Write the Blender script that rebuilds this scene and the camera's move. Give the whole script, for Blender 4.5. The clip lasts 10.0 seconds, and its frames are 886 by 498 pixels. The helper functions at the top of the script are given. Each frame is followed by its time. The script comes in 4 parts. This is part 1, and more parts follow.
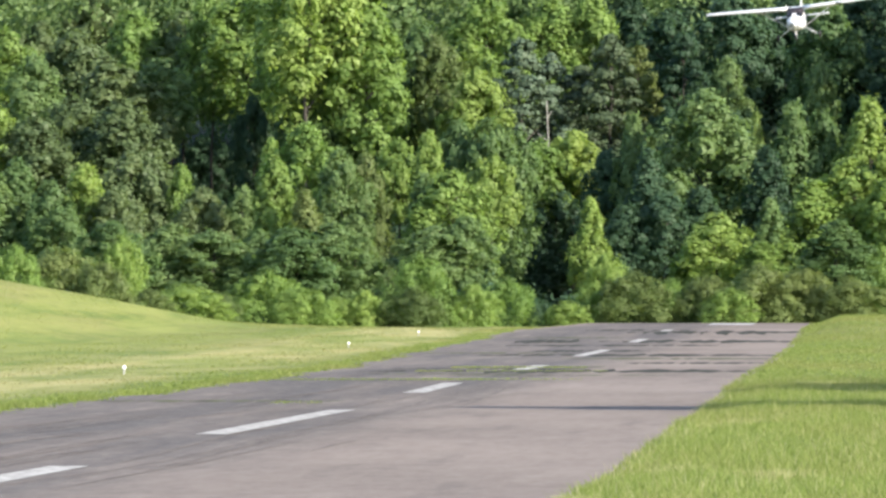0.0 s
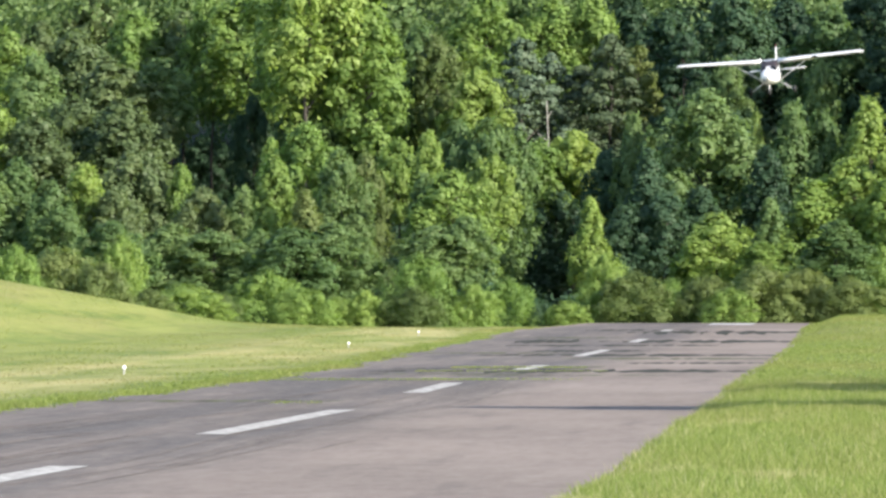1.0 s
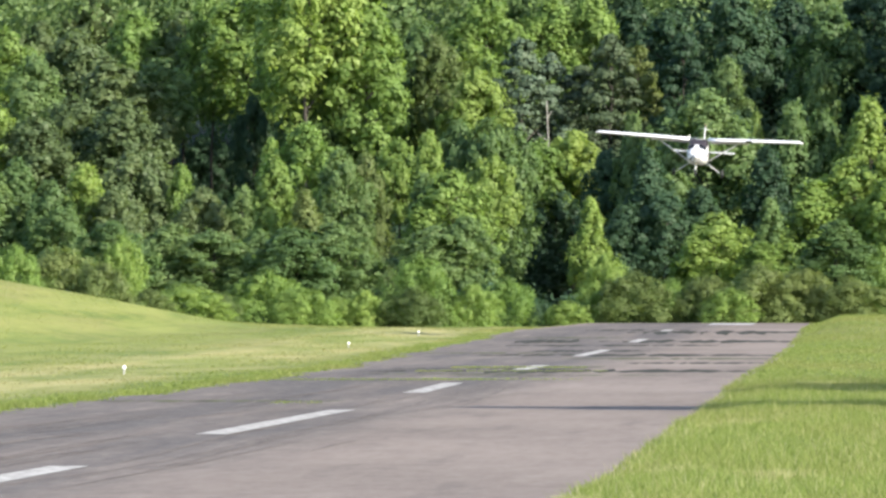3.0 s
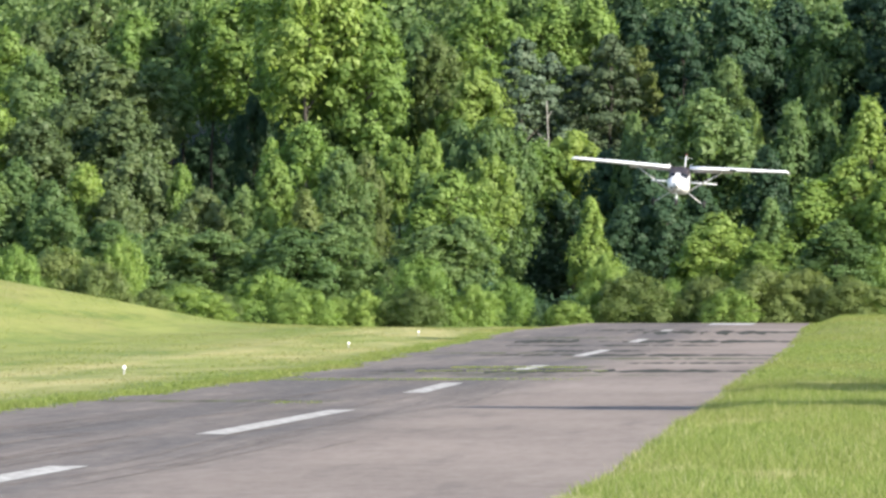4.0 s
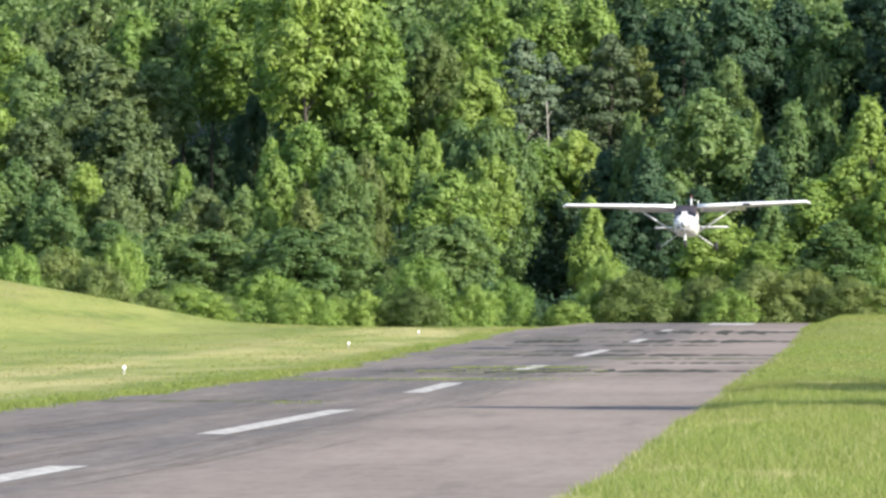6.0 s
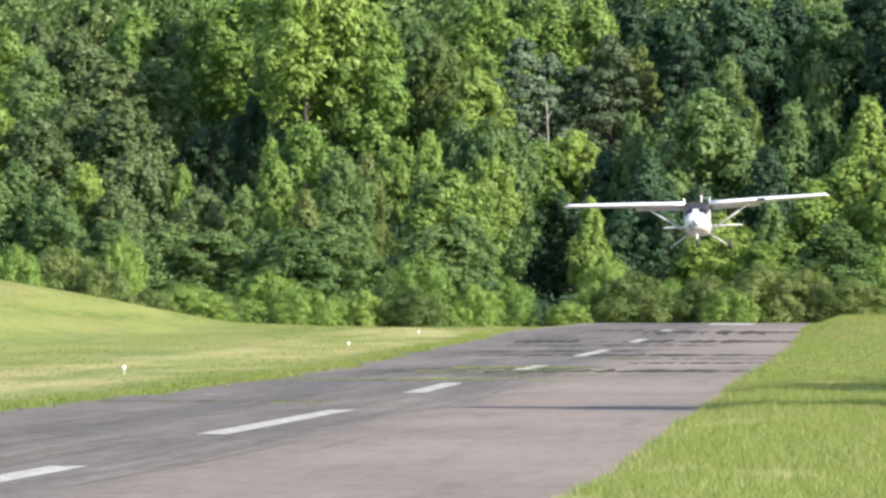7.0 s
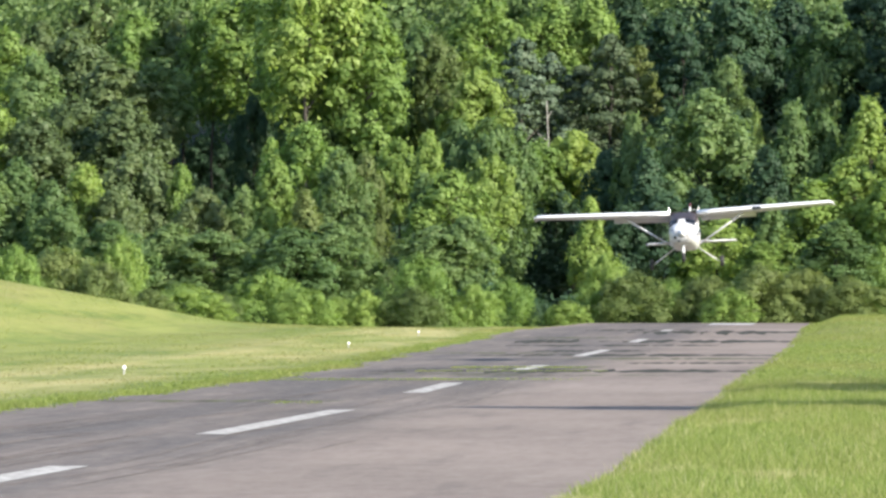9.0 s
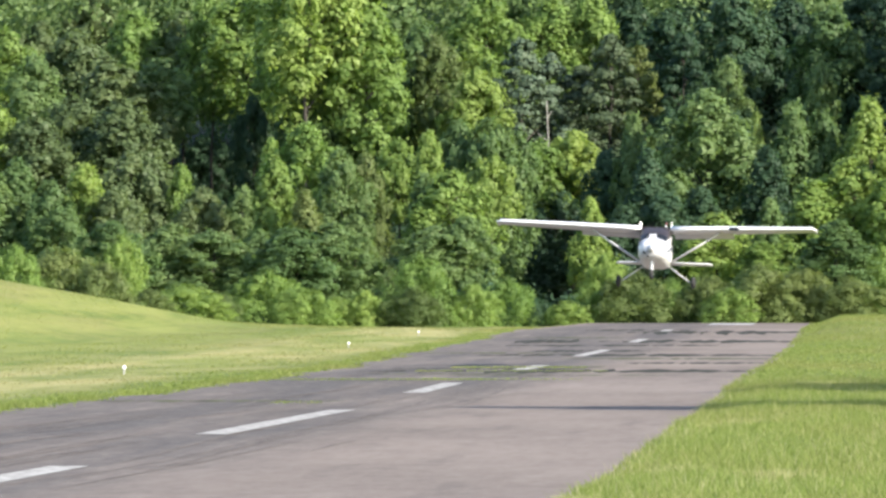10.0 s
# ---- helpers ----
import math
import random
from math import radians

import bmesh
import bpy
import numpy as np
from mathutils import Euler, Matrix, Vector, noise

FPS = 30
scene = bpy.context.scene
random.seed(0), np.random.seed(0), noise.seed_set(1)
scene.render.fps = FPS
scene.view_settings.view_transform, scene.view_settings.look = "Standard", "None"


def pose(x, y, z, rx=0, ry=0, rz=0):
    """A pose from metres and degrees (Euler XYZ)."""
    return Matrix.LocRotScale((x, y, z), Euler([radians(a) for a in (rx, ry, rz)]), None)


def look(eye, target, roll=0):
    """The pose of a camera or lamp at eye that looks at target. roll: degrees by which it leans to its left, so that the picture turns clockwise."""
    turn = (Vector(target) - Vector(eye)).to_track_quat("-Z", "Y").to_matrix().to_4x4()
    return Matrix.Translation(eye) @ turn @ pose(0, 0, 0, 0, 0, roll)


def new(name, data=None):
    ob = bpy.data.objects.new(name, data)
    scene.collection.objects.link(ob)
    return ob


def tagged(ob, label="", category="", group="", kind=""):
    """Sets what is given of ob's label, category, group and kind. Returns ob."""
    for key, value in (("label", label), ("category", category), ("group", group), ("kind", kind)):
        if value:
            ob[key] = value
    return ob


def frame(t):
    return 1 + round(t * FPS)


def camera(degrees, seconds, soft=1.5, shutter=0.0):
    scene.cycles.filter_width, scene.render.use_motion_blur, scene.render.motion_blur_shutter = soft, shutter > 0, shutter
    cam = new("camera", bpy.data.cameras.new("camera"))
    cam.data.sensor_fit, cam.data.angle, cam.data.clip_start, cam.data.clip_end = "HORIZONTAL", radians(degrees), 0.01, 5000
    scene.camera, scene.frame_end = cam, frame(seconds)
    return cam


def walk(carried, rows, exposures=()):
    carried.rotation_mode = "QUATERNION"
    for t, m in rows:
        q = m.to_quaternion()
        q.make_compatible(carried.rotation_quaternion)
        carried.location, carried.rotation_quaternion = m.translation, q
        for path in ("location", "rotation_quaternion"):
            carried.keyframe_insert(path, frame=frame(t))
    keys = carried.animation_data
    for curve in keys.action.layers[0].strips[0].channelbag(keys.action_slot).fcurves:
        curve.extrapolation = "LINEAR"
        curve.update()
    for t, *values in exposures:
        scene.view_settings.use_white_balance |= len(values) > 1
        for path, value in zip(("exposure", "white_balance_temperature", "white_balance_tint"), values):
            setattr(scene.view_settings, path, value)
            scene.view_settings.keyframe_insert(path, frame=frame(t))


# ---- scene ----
# The world: y runs along the runway, x to its right, the camera stands on the verge at x = y = 0.
EYE_Z = 1.95
cam = camera(6.383, 10.0, soft=2.7, shutter=0.9)
CAM = pose(0, 0, EYE_Z, 90.546, 0, 2.915)
walk(cam, [(0, CAM), (10, CAM)])

# ---- daylight ----
SUN_TO = Vector((0.75, -0.42, 0.47)).normalized()
sun_data = bpy.data.lights.new("sun", "SUN")
sun_data.energy, sun_data.angle, sun_data.color = 4.6, radians(0.53), (1.0, 0.935, 0.80)
sun = new("sun", sun_data)
sun.matrix_world = look(SUN_TO * 50, (0, 0, 0))
world = bpy.data.worlds.new("sky")
scene.world = world
world.use_nodes = True
wn, wl = world.node_tree.nodes, world.node_tree.links
sky = wn.new("ShaderNodeTexSky")
sky.sky_type, sky.sun_disc = "NISHITA", False
sky.sun_elevation = math.asin(SUN_TO.z)
sky.sun_rotation = math.atan2(SUN_TO.x, SUN_TO.y)
wl.new(sky.outputs[0], wn["Background"].inputs[0])
wn["Background"].inputs[1].default_value = 0.15
scene.view_settings.exposure = 1.38

# ---- materials ----


class Nodes:
    """Short hand for a material's node tree."""

    def __init__(self, name):
        self.mat = bpy.data.materials.new(name)
        self.mat.use_nodes = True
        self.tree = self.mat.node_tree
        self.bsdf = self.tree.nodes["Principled BSDF"]

    def node(self, kind, **values):
        n = self.tree.nodes.new(kind)
        for key, value in values.items():
            n.inputs[key].default_value = value
        return n

    def link(self, a, b):
        self.tree.links.new(a, b)

    def coords(self, scale=(1, 1, 1)):
        c = self.node("ShaderNodeTexCoord")
        m = self.node("ShaderNodeMapping", Scale=scale)
        self.link(c.outputs["Object"], m.inputs["Vector"])
        return m.outputs["Vector"]

    def noise(self, size, detail=4.0, rough=0.55, scale=(1, 1, 1)):
        n = self.node("ShaderNodeTexNoise", Scale=1.0 / size, Detail=detail, Roughness=rough)
        self.link(self.coords(scale), n.inputs["Vector"])
        return n.outputs["Fac"]

    def ramp(self, fac, *stops):
        r = self.node("ShaderNodeValToRGB")
        e = r.color_ramp.elements
        while len(e) < len(stops):
            e.new(0.5)
        for el, (at, col) in zip(e, stops):
            el.position = at
            el.color = (*col, 1) if len(col) == 3 else (col[0],) * 3 + (1,)
        self.link(fac, r.inputs["Fac"])
        return r.outputs["Color"]

    def mix(self, fac, a, b, blend="MIX"):
        m = self.tree.nodes.new("ShaderNodeMix")
        m.data_type, m.blend_type = "RGBA", blend
        for sock, v in ((m.inputs[0], fac), (m.inputs[6], a), (m.inputs[7], b)):
            if isinstance(v, bpy.types.NodeSocket):
                self.link(v, sock)
            else:
                sock.default_value = v if isinstance(v, (int, float)) else (*v, 1)
        return m.outputs[2]

    def math(self, op, a, b=0.0, clamp=False):
        m = self.tree.nodes.new("ShaderNodeMath")
        m.operation, m.use_clamp = op, clamp
        for sock, v in zip(m.inputs, (a, b)):
            if isinstance(v, bpy.types.NodeSocket):
                self.link(v, sock)
            else:
                sock.default_value = v
        return m.outputs[0]

    def axis(self, which):
        c = self.node("ShaderNodeTexCoord")
        s = self.node("ShaderNodeSeparateXYZ")
        self.link(c.outputs["Object"], s.inputs[0])
        return s.outputs[which]

    def band(self, value, a, b, c, d):
        """0 below a, 1 from b to c, 0 above d."""
        up = self.node("ShaderNodeMapRange", **{"From Min": a, "From Max": b})
        dn = self.node("ShaderNodeMapRange", **{"From Min": c, "From Max": d, "To Min": 1.0, "To Max": 0.0})
        for n in (up, dn):
            n.interpolation_type = "SMOOTHSTEP"
            self.link(value, n.inputs[0])
        return self.math("MULTIPLY", up.outputs[0], dn.outputs[0])

    def bump(self, fac, strength, distance):
        b = self.node("ShaderNodeBump", Strength=strength, Distance=distance)
        self.link(fac, b.inputs["Height"])
        self.link(b.outputs[0], self.bsdf.inputs["Normal"])

    def done(self, colour, rough=0.6, metal=0.0, spec=0.5):
        for key, v in (("Base Color", colour), ("Roughness", rough), ("Metallic", metal), ("Specular IOR Level", spec)):
            sock = self.bsdf.inputs[key]
            if isinstance(v, bpy.types.NodeSocket):
                self.link(v, sock)
            else:
                sock.default_value = v if isinstance(v, (int, float)) else (*v, 1)
        return self.mat


def leaf_material(name, dark, mid, light, thin=0.5, gloss=0.5):
    n = Nodes(name)
    geo = n.node("ShaderNodeNewGeometry")
    info = n.node("ShaderNodeObjectInfo")
    col = n.ramp(n.math("ADD", n.math("MULTIPLY", geo.outputs["Random Per Island"], 0.36), 0.32), (0.0, dark), (0.5, mid), (1.0, light))
    big = n.noise(1.7, 3.0)
    col = n.mix(n.math("MULTIPLY", n.ramp(big, (0.38, (0.0,)), (0.66, (1.0,))), 0.45), col, light)
    hsv = n.node("ShaderNodeHueSaturation", Saturation=0.97)
    n.link(n.math("ADD", n.math("MULTIPLY", info.outputs["Random"], 0.024), 0.484), hsv.inputs["Hue"])
    n.link(n.math("ADD", n.math("MULTIPLY", info.outputs["Random"], -0.3), 1.15), hsv.inputs["Value"])
    n.link(col, hsv.inputs["Color"])
    n.done(hsv.outputs[0], gloss, spec=0.2)
    tr = n.node("ShaderNodeBsdfTranslucent")
    warm = n.mix(1.0, hsv.outputs[0], (1.2, 1.25, 0.8), "MULTIPLY")
    n.link(warm, tr.inputs[0])
    mx = n.node("ShaderNodeMixShader", Fac=thin)
    out = n.tree.nodes["Material Output"]
    n.link(n.bsdf.outputs[0], mx.inputs[1])
    n.link(tr.outputs[0], mx.inputs[2])
    n.link(mx.outputs[0], out.inputs[0])
    return n.mat


LEAF = {
    "bright": leaf_material("leaf_bright", (0.105, 0.175, 0.048), (0.165, 0.258, 0.065), (0.256, 0.355, 0.090)),
    "mid": leaf_material("leaf_mid", (0.067, 0.121, 0.050), (0.111, 0.186, 0.068), (0.179, 0.261, 0.092)),
    "soft": leaf_material("leaf_soft", (0.069, 0.108, 0.051), (0.109, 0.160, 0.068), (0.170, 0.221, 0.093)),
    # in the thicket, undergrowth and gap trees this tint stands in for shade
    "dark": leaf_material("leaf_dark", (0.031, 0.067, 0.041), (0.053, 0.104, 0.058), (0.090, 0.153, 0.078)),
    "blue": leaf_material("needle_blue", (0.050, 0.086, 0.055), (0.083, 0.125, 0.077), (0.129, 0.173, 0.102), 0.2),
    "olive": leaf_material("leaf_olive", (0.097, 0.143, 0.049), (0.128, 0.176, 0.058), (0.167, 0.215, 0.072)),
    "yellow": leaf_material("leaf_yellow", (0.127, 0.196, 0.052), (0.189, 0.277, 0.068), (0.276, 0.366, 0.100)),
    "brown": leaf_material("needle_brown", (0.058, 0.088, 0.046), (0.086, 0.122, 0.062), (0.122, 0.160, 0.082), 0.3),
}


def bark_material(name, a, b):
    n = Nodes(name)
    g = n.noise(0.25, 6.0, scale=(1, 1, 0.2))
    n.bump(g, 0.6, 0.03)
    return n.done(n.ramp(g, (0.35, a), (0.7, b)), 0.9)


BARK = bark_material("bark", (0.026, 0.023, 0.018), (0.062, 0.054, 0.044))
PALE_BARK = bark_material("pale_bark", (0.22, 0.20, 0.18), (0.42, 0.40, 0.36))


def grass_ground():
    n = Nodes("grass_soil")
    fine = n.noise(0.9, 8.0, 0.75, scale=(1, 0.2, 1))
    broad = n.noise(5.0, 6.0, 0.65, scale=(0.8, 0.12, 1))
    rows = n.noise(1.6, 5.0, 0.65, scale=(0.5, 0.12, 1))
    col = n.ramp(fine, (0.34, (0.066, 0.094, 0.020)), (0.66, (0.158, 0.178, 0.045)))
    col = n.mix(n.ramp(rows, (0.44, (0.0,)), (0.58, (0.6,))), col, (0.088, 0.126, 0.026))
    col = n.mix(n.ramp(broad, (0.46, (0.0,)), (0.68, (0.55,))), col, (0.225, 0.196, 0.078))
    pale = n.math("MULTIPLY", n.band(n.axis(0), -95, -80, -24, -19), n.ramp(n.noise(2.6, 7.0, 0.7, scale=(0.7, 0.06, 1)), (0.40, (0.0,)), (0.62, (0.7,))))
    col = n.mix(pale, col, (0.205, 0.215, 0.062))
    strip = n.math("MULTIPLY", n.band(n.axis(0), -31, -25, -20.5, -18.8), n.ramp(n.noise(4.0, 6.0, 0.65, scale=(1, 0.12, 1)), (0.43, (0.0,)), (0.61, (0.62,))))
    col = n.mix(strip, col, (0.34, 0.295, 0.14))
    # leaf litter under the trees, its colour taken nearly to black for shade
    shaded_litter = n.ramp(n.noise(0.8, 5.0), (0.3, (0.010, 0.015, 0.006)), (0.7, (0.022, 0.030, 0.012)))
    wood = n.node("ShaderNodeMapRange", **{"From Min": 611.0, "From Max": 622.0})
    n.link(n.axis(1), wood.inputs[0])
    col = n.mix(wood.outputs[0], col, shaded_litter)
    n.bump(fine, 0.5, 0.08)
    return n.done(col, 0.95, spec=0.1)


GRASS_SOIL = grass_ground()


def blade_material(name, a, b, c, strip=True):
    n = Nodes(name)
    geo = n.node("ShaderNodeNewGeometry")
    col = n.ramp(geo.outputs["Random Per Island"], (0.0, a), (0.55, b), (1.0, c))
    broad = n.noise(5.0, 6.0, 0.65, scale=(0.8, 0.12, 1))
    col = n.mix(n.ramp(broad, (0.46, (0.0,)), (0.68, (0.55,))), col, (0.25, 0.225, 0.08))
    if strip:
        pale = n.math("MULTIPLY", n.band(n.axis(0), -95, -80, -24, -19), n.ramp(n.noise(2.6, 7.0, 0.7, scale=(0.7, 0.06, 1)), (0.40, (0.0,)), (0.62, (0.7,))))
        col = n.mix(pale, col, (0.245, 0.265, 0.075))
        s = n.math("MULTIPLY", n.band(n.axis(0), -31, -25, -20.5, -18.8), n.ramp(n.noise(4.0, 6.0, 0.65, scale=(1, 0.12, 1)), (0.43, (0.0,)), (0.61, (0.62,))))
        col = n.mix(s, col, (0.35, 0.30, 0.145))
    n.done(col, 0.6, spec=0.25)
    tr = n.node("ShaderNodeBsdfTranslucent")
    n.link(col, tr.inputs[0])
    mx = n.node("ShaderNodeMixShader", Fac=0.55)
    n.link(n.bsdf.outputs[0], mx.inputs[1])
    n.link(tr.outputs[0], mx.inputs[2])
    n.link(mx.outputs[0], n.tree.nodes["Material Output"].inputs[0])
    return n.mat


BLADE = blade_material("grass_blade", (0.130, 0.182, 0.034), (0.208, 0.260, 0.056), (0.33, 0.356, 0.12))
STRAW = blade_material("dry_stalk", (0.36, 0.33, 0.14), (0.45, 0.42, 0.2), (0.55, 0.5, 0.28), False)


def asphalt_material():
    n = Nodes("worn_asphalt")
    grit = n.noise(0.3, 8.0, 0.8, scale=(1, 0.15, 1))
    streak = n.noise(1.6, 6.0, 0.6, scale=(1.0, 0.05, 1))
    broad = n.noise(9.0, 5.0, 0.6, scale=(1, 0.3, 1))
    col = n.ramp(broad, (0.3, (0.116, 0.093, 0.083)), (0.7, (0.184, 0.149, 0.132)))
    rubber = n.math("MULTIPLY", n.band(n.axis(0), -20.5, -17.5, -10.3, -7.2), n.ramp(streak, (0.36, (0.42,)), (0.60, (1.0,))))
    col = n.mix(n.math("MULTIPLY", rubber, 0.90), col, (0.054, 0.050, 0.053))
    col = n.mix(n.math("MULTIPLY", n.ramp(grit, (0.35, (0.0,)), (0.65, (1.0,))), 0.22), col, (0.31, 0.275, 0.25))
    blot = n.noise(1.1, 6.0, 0.7, scale=(1, 0.10, 1))
    col = n.mix(n.ramp(blot, (0.54, (0.0,)), (0.72, (0.5,))), col, (0.082, 0.070, 0.066))
    col = n.mix(n.ramp(blot, (0.28, (0.4,)), (0.44, (0.0,))), col, (0.225, 0.192, 0.172))
    n.bump(grit, 0.4, 0.01)
    return n.done(col, 0.95, spec=0.05)


ASPHALT = asphalt_material()


def worn_paint(name, clean, worn, size, hold=0.42):
    n = Nodes(name)
    w = n.noise(size, 7.0, 0.7, scale=(1.0, 0.35, 1))
    n.bump(w, 0.2, 0.005)
    return n.done(n.ramp(w, (hold - 0.12, worn), (hold + 0.14, clean)), 0.95, spec=0.05)


LINE_PAINT = worn_paint("line_paint", (0.36, 0.348, 0.335), (0.17, 0.158, 0.150), 0.22, 0.46)
# dark reflection of heat mirage over the asphalt, put into colour
MIRAGE_DARK = worn_paint("mirage_dark", (0.020, 0.021, 0.018), (0.052, 0.050, 0.042), 0.7, 0.5)
RUBBER_MARK = worn_paint("rubber_mark", (0.066, 0.058, 0.056), (0.14, 0.119, 0.109), 0.9, 0.55)
# earth of the two grassy cracks; also the olive tone of painted mirage
SOIL_AND_MIRAGE = worn_paint("soil_and_mirage", (0.092, 0.098, 0.046), (0.050, 0.050, 0.040), 0.6, 0.5)


def plain(name, colour, rough, metal=0.0, spec=0.5, dirt=0.25, size=0.4):
    n = Nodes(name)
    g = n.noise(size, 5.0, 0.6)
    dull = tuple(c * 0.72 for c in colour)
    n.bump(n.noise(0.05, 3.0), 0.03, 0.004)
    return n.done(n.mix(n.math("MULTIPLY", n.ramp(g, (0.45, (0.0,)), (0.75, (1.0,))), dirt), colour, dull), rough, metal, spec)


WHITE = plain("white_aircraft_paint", (0.56, 0.555, 0.575), 0.28)
STRIPE = plain("dark_blue_stripe", (0.035, 0.045, 0.11), 0.3)
GLASS = plain("tinted_acrylic", (0.012, 0.013, 0.016), 0.08, spec=0.3, dirt=0.1)
SMOKED = plain("smoked_acrylic", (0.032, 0.025, 0.027), 0.35, spec=0.25, dirt=0.3)
BEACON = plain("red_lamp_glass", (0.09, 0.014, 0.014), 0.3)
DARK = plain("dark_opening", (0.012, 0.012, 0.013), 0.7)
TYRE = plain("tyre_rubber", (0.022, 0.022, 0.023), 0.8)
METAL = plain("brushed_metal", (0.55, 0.56, 0.58), 0.35, 0.9)
PROP = plain("propeller_black", (0.03, 0.03, 0.033), 0.5)
MARKER_WHITE = plain("marker_white", (0.82, 0.82, 0.80), 0.45)
STAKE = plain("galvanised_stake", (0.35, 0.35, 0.34), 0.6, 0.3)

# ---- building helpers ----


def mesh_from(name, verts, faces, mat, smooth=False):
    me = bpy.data.meshes.new(name)
    me.from_pydata([tuple(v) for v in verts], [], faces)
    me.materials.append(mat)
    if smooth:
        me.polygons.foreach_set("use_smooth", [True] * len(me.polygons))
    me.update()
    return me


def mesh_arrays(name, verts, quads, mat):
    """A mesh of quads from numpy arrays."""
    me = bpy.data.meshes.new(name)
    k = quads.shape[1]
    me.vertices.add(len(verts))
    me.vertices.foreach_set("co", verts.astype(np.float32).ravel())
    me.loops.add(quads.size)
    me.loops.foreach_set("vertex_index", quads.astype(np.int32).ravel())
    me.polygons.add(len(quads))
    me.polygons.foreach_set("loop_start", np.arange(0, quads.size, k, dtype=np.int32))
    me.materials.append(mat)
    me.update(calc_edges=True)
    me.validate()
    return me


def child(name, me, parent, label=""):
    ob = new(name, me)
    ob.parent = parent
    return tagged(ob, label) if label else ob


def part(name, bm, material, parent, label=""):
    me = bpy.data.meshes.new(name)
    bm.to_mesh(me)
    bm.free()
    me.materials.append(material)
    return child(name, me, parent, label)


def smooth_steps(x, a, b):
    t = np.clip((np.asarray(x, float) - a) / (b - a), 0, 1)
    return t * t * (3 - 2 * t)


# ---- the lie of the land ----
PROFILE_Y = [-80, 60, 111, 129, 171, 189, 220, 250, 283, 304, 358, 381, 425, 451, 480, 540, 575, 604, 700, 3000]
PROFILE_Z = [-0.2, 0.0, 0.0, 0.10, 0.14, 0.25, 0.38, 0.46, 0.53, 0.67, 0.84, 1.02, 1.22, 1.50, 1.66, 1.82, 1.90, 2.06, 2.06, 2.06]


def profile(y):
    """Height of the runway along its length: it climbs in gentle waves."""
    y = np.asarray(y, float)
    i = np.clip(np.searchsorted(PROFILE_Y, y, side="right") - 1, 0, len(PROFILE_Y) - 2)
    py, pz = np.array(PROFILE_Y, float), np.array(PROFILE_Z)
    t = (y - py[i]) / (py[i + 1] - py[i])
    s = 0.5 * t + 0.5 * t * t * (3 - 2 * t)
    return pz[i] + (pz[i + 1] - pz[i]) * s


def right_edge(y):
    y = np.asarray(y, float)
    return -2.95 + 0.42 * smooth_steps(y, 170, 380) + 0.03 * np.sin(y * 0.21)


def left_edge(y):
    y = np.asarray(y, float)
    base = np.interp(y, [60, 164, 186, 214, 258, 322, 430, 600], [-17.7, -17.6, -17.3, -16.5, -16.7, -18.2, -19.6, -20.0])
    return base + 0.12 * np.sin(y * 0.061 + 2) + 0.22 * np.sin(y * 0.17) + 0.16 * np.sin(y * 0.43 + 1) + 0.1 * np.sin(y * 1.1)


def land(x, y):
    x, y = np.asarray(x, float), np.asarray(y, float)
    z = profile(y)
    # bank on the left with a mown knoll
    r = np.clip(-x - 35.5, 0, 60)
    knoll = 0.36 * r * r / (r + 3.0)
    knoll = 6.5 * (1 - np.exp(-knoll / 6.5))
    z = z + knoll * np.exp(-(((y - 425) / 125.0) ** 2))
    v = np.clip(-x - 18.6, 0, 8)
    z = z + 0.035 * v * smooth_steps(y, 210, 400) * (1 - smooth_steps(y, 470, 540))
    z = z - 0.27 * smooth_steps(-x, 17.5, 24) * smooth_steps(y, 430, 530)
    # raised verge and mound on the right
    e = np.clip(x - right_edge(y), 0, 6)
    z = z + 0.10 * smooth_steps(e, 0, 1.2)
    z = z + 0.55 * smooth_steps(e, 0.2, 2.6) * smooth_steps(y, 380, 520)
    # far wooded slope
    z = z + 0.14 * np.clip(y - 655, 0, 300)
    return z


xs = np.unique(np.concatenate([np.linspace(-900, -90, 14), np.arange(-90, -23.5, 2.0), np.arange(-23.2, -15.3, 0.4),
                               np.arange(-15, -4.5, 3.0), np.arange(-4.0, 6.01, 0.25), np.arange(8, 30, 3.0), np.linspace(40, 900, 14)]))
ys = np.unique(np.concatenate([np.linspace(-500, -60, 8), np.arange(-50, 660, 3.0), np.arange(660, 900, 12.0), np.linspace(930, 4000, 12)]))
gx, gy = np.meshgrid(xs, ys)
gz = land(gx, gy)
under = (gx > left_edge(gy) + 0.45) & (gx < right_edge(gy) - 0.2) & (gy < 606)
gz = gz - 0.12 * under
nx, ny = len(xs), len(ys)
idx = np.arange(nx * ny).reshape(ny, nx)
quads = np.stack([idx[:-1, :-1], idx[:-1, 1:], idx[1:, 1:], idx[1:, :-1]], -1).reshape(-1, 4)
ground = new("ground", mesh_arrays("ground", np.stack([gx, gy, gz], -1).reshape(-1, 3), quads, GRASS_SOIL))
ground.data.polygons.foreach_set("use_smooth", [True] * len(ground.data.polygons))
tagged(ground, "mown green grass ground with a knoll and dry patches", "ground", kind="structure")

